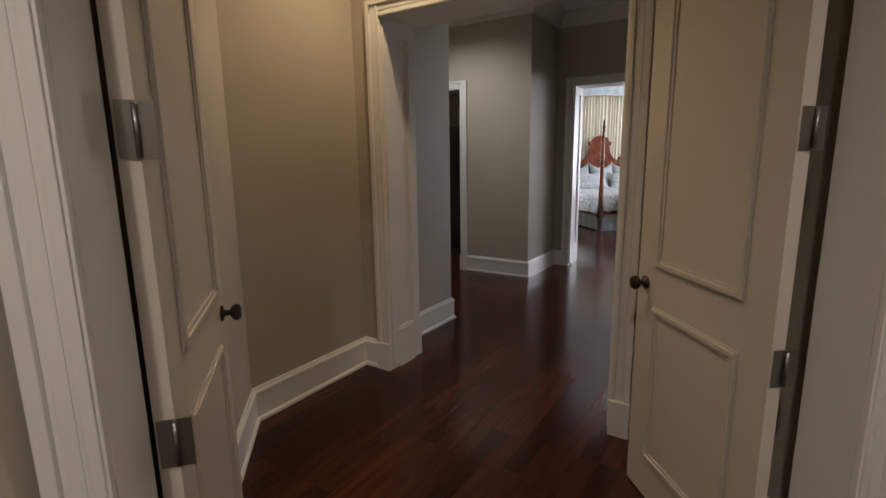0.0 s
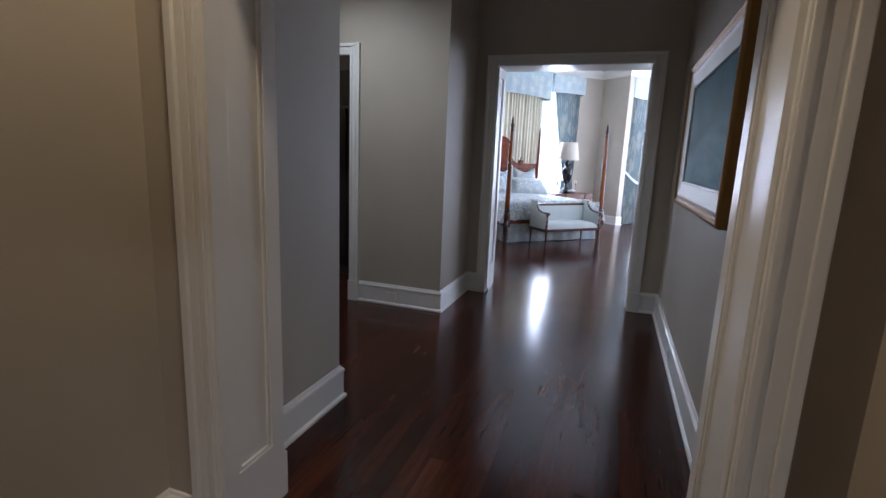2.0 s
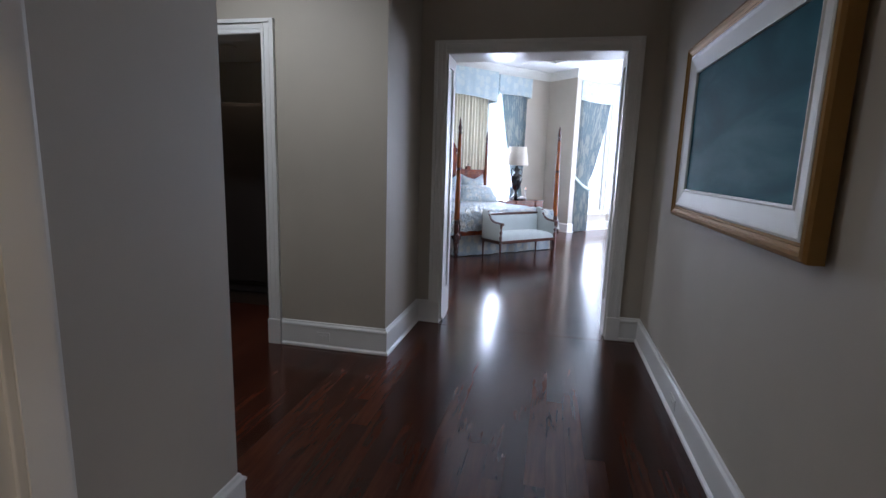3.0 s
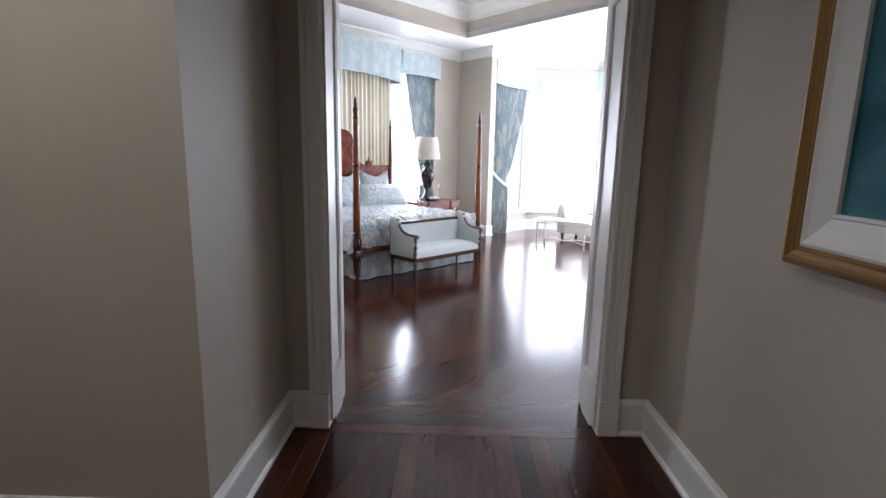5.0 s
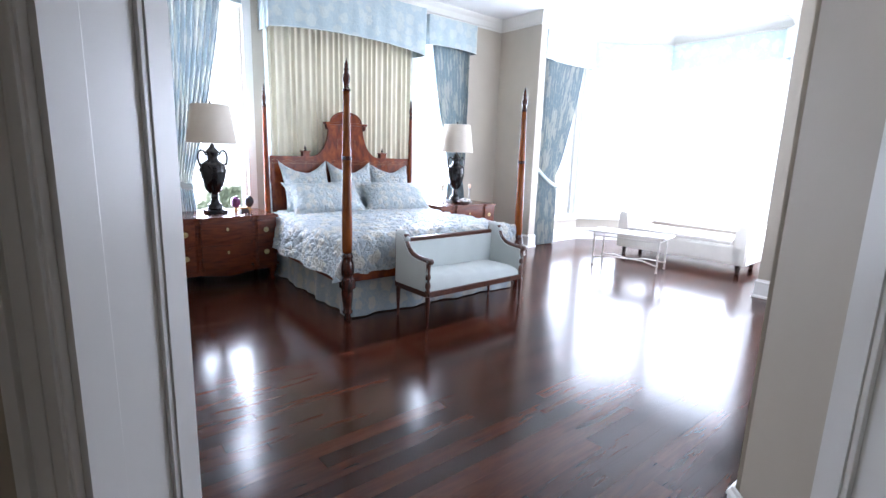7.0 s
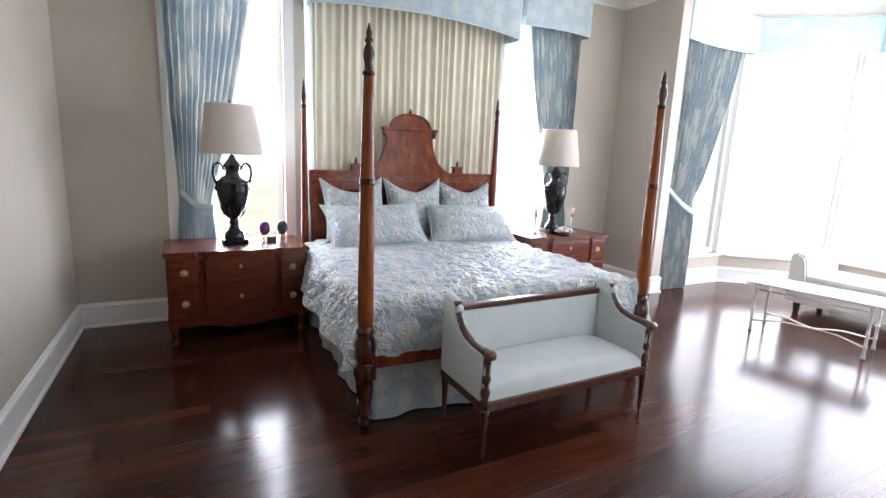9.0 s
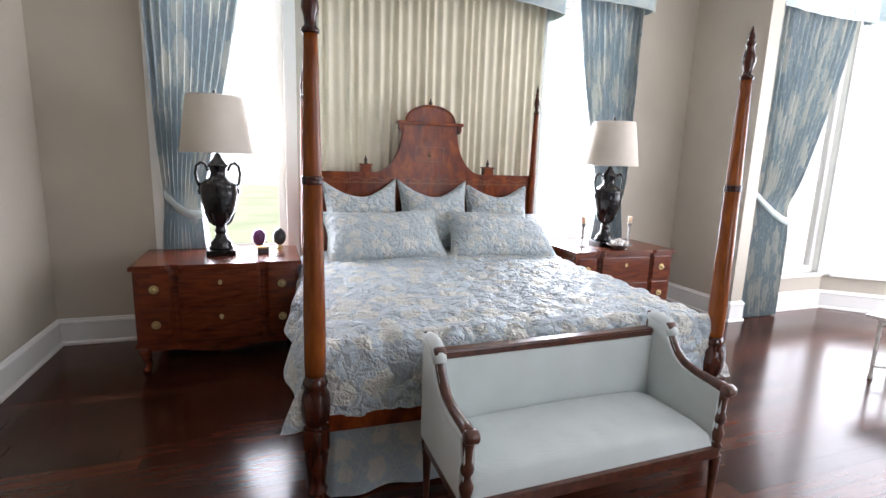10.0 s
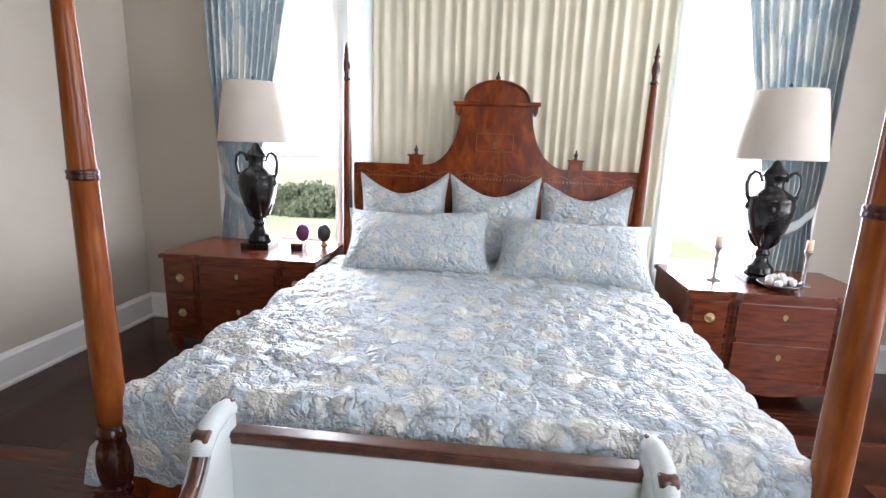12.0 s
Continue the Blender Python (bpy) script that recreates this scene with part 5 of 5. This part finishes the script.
def hang(x0, x1, z0, z1, pleats, depth, seed, flare=0.0):
    def f(s, t):
        ph = s * pleats * 2 * math.pi + 2.6 * noise.noise(Vector((s * 9, 0, seed)))
        y = depth * (0.75 + 0.5 * noise.noise(Vector((s * 17, 3, seed)))) * (1 - abs(math.cos(ph / 2)) ** 1.6) * (0.8 + 0.2 * t) + 0.012 * noise.noise(Vector((s * 6, t * 0.8, seed))) + 0.006 * noise.noise(Vector((s * 20, t * 3, seed)))
        x = x0 + (x1 - x0) * s + flare * t * (1 - s)
        return (x, -y, z1 + (z0 - z1) * t)
    return f


hg = thing("bed_drape", R45 @ pose(0, V1 - 0.012, 0), "cream pleated drape hanging behind the bed's headboard", "drape")
part("back_cloth", grid_sheet(bmesh.new(), 340, 10, hang(5.5, 7.7, 0.4, 3.5, 26, 0.052, 5)), DRAPE, hg)
part("side_cloth", grid_sheet(bmesh.new(), 30, 10, lambda s, t: (5.4 + 0.02 * t + 0.12 * s, -0.03 - (0.2 + 0.04 * t) * (1 - s) ** 0.8 + 0.014 * math.sin(s * 15), 3.5 + (0.3 - 3.5) * t)), LINING, hg, "pale gathered side drape")
part("side_cloth", grid_sheet(bmesh.new(), 30, 10, lambda s, t: (7.77 - 0.07 * s, -0.02 - 0.15 * (1 - s) ** 0.8 + 0.01 * math.sin(s * 7), 3.5 + (0.05 - 3.5) * t)), LINING, hg, "pale blue lined side drape")

# ---- bay furniture ----
ch = thing("chaise_longue", R45 @ pose(10.95, 8.32, 0, 0, 0, 2), "ivory upholstered chaise longue with rolled ends in the bay", "chaise longue")
part("seat", B(-0.38, -0.93, 0.12, 0.36, 0.93, 0.4, 0.04), WHITECLOTH, ch)
part("cushion", B(-0.37, -0.74, 0.395, 0.36, 0.8, 0.46, 0.03), WHITECLOTH, ch)
for s, h in ((-1, 0.68), (1, 0.68)):
    ol = [(0, 0.13), (0, h - 0.02), (0.02, h), (0.07, h + 0.02), (0.13, h), (0.17, h - 0.06), (0.2, 0.42), (0.2, 0.13)]
    bm = prism(bmesh.new(), [(x - 0.2, z) for x, z in ol], 0.74, None, 0.02)
    bmesh.ops.transform(bm, matrix=Matrix(((0, 1, 0, -0.38), (-s, 0, 0, s * 0.76), (0, 0, 1, 0), (0, 0, 0, 1))), verts=bm.verts[:])
    bmesh.ops.recalc_face_normals(bm, faces=bm.faces[:])
    part("rolled_end", bm, WHITECLOTH, ch)
for x in (-0.3, 0.28):
    for y in (-0.85, 0.85):
        part("foot", T([(0.025, 0), (0.032, 0.03), (0.036, 0.12)], 12, (x, y, 0)), BRONZE, ch)

ct = thing("coffee_table", R45 @ pose(9.74, 8.58, 0, 0, 0, 12), "silver leaf metal coffee table with a pale top in the bay", "coffee table")
TW, TL = 0.2, 0.45
bm = B(-TW - 0.03, -TL - 0.09, 0.475, TW + 0.03, TL + 0.09, 0.5, 0.006)
part("top", bm, SILVERLEAF, ct)
part("glass_top", B(-TW + 0.02, -TL - 0.05, 0.5005, TW - 0.02, TL + 0.05, 0.506, 0.002), CROWN, ct, "pale inset top")
CL = [(0.012, 0), (0.02, 0.01), (0.014, 0.03), (0.012, 0.1), (0.02, 0.11), (0.014, 0.125), (0.012, 0.22), (0.02, 0.23), (0.013, 0.24), (0.012, 0.33), (0.02, 0.345), (0.014, 0.36), (0.013, 0.42), (0.02, 0.435), (0.016, 0.475)]
for x in (-TW, TW):
    for y in (-TL, TL):
        part("leg", T(CL, 12, (x, y, 0)), SILVERLEAF, ct)
for x in (-TW, TW):
    part("apron_rod", tube(bmesh.new(), [(x, -TL, 0.43), (x, TL, 0.43)], 0.009, 8), SILVERLEAF, ct)
for y in (-TL, TL):
    part("apron_rod", tube(bmesh.new(), [(-TW, y, 0.43), (TW, y, 0.43)], 0.009, 8), SILVERLEAF, ct)
for s in (-1, 1):
    part("stretcher", tube(bmesh.new(), [(-TW, s * TL, 0.1), (-TW * 0.5, s * TL * 0.5, 0.13), (0, 0, 0.11), (TW * 0.5, -s * TL * 0.5, 0.13), (TW, -s * TL, 0.1)], 0.009, 8), SILVERLEAF, ct)

# ---- floor planks ----
def planks(name, rows, u0, u1, width, m, label, keep, rnd, first, flush=False):
    """Boards along u in staggered rows; the first ones as single boards, the rest joined."""
    field = new(name)
    field.matrix_world = m
    structure(field, label, "floor")
    meshes, rest = {}, []
    for r, v in rows:
        u = u0 - rnd.random() * 1.4
        if flush:
            u = u1 - 9 * 1.35
        while u < u1 - 0.01:
            length = rnd.choice((0.9, 1.2, 1.5, 1.8))
            if flush and u + length > u1 - 0.85:
                length = round(u1 - u, 2)
            a, full = max(u, u0), length
            length = round(min(u + length, u1) - a, 2)
            if length > 0.04 and keep(a, a + length, v):
                if first(a + length / 2, v):
                    if length not in meshes:
                        bm = board(bmesh.new(), 0, 0, length, width)
                        me = bpy.data.meshes.new("plank")
                        bm.to_mesh(me)
                        bm.free()
                        me.materials.append(FLOOR)
                        meshes[length] = me
                    p = new("plank", meshes[length])
                    p.parent = field
                    p.matrix_local = pose(a, v, 0)
                else:
                    rest.append((a, v, length))
            u += full
    if rest:
        bm = bmesh.new()
        for u, v, length in rest:
            board(bm, u, v, length, width)
        tagged(part("plank_rest", bm, FLOOR_REST, field), kind="stuff")


def board(bm, x, y, length, width):
    g, c = 0.0003, 0.00015
    lo = [bm.verts.new((x + a, y + b, -0.012)) for a, b in ((g, g), (length - g, g), (length - g, width - g), (g, width - g))]
    mi = [bm.verts.new((v.co.x, v.co.y, -c)) for v in lo]
    hi = [bm.verts.new((x + a, y + b, 0)) for a, b in ((g + c, g + c), (length - g - c, g + c), (length - g - c, width - g - c), (g + c, width - g - c))]
    bm.faces.new(hi)
    for a, b in ((lo, mi), (mi, hi)):
        for k in range(4):
            bm.faces.new((a[k], a[(k + 1) % 4], b[(k + 1) % 4], b[k]))
    return bm


rnd = random.Random(5)
W1 = 0.1016
planks("floor_bedroom", [(r, 4.7 + r * W1) for r in range(65)], 3.1, 12.35, W1, R45 @ pose(0, 0, 0),
       "dark mahogany planks along the headboard wall, polished and glossy", lambda a, b, v: uv(b, v).y > 6.85, rnd,
       lambda u, v: 4.6 < u < 9.6 and 5.4 < v < 10.4)
# the hall's boards, and two boards laid across under the bedroom door, lie just proud of the bedroom's ends
planks("floor_hall", [(r, 0.06 + r * W1) for r in range(54)], -1.5, 6.54, W1, pose(0.35, 0, 0.0015, 0, 0, 90), "dark mahogany planks along the hall, polished and glossy",
       lambda a, b, v: b > -0.3 and not (v > 2.85 and b < 3.7), rnd, lambda u, v: 0.4 < v < 3.0 and 1.2 < u, True)
planks("floor_door_course", [(r, 6.5 + r * W1) for r in range(4)], -2.4, 0.2, W1, pose(0, 0, 0.003), "mahogany boards laid across under the bedroom door", lambda a, b, v: True, rnd, lambda u, v: True)
planks("floor_start", [(r, -2.2 + r * W1) for r in range(31)], -2.2, 3.2, W1, R45 @ pose(0, 0, 0.0008), "dark mahogany planks of the room before the entry doors", lambda a, b, v: v < 0.8, rnd, lambda u, v: False)
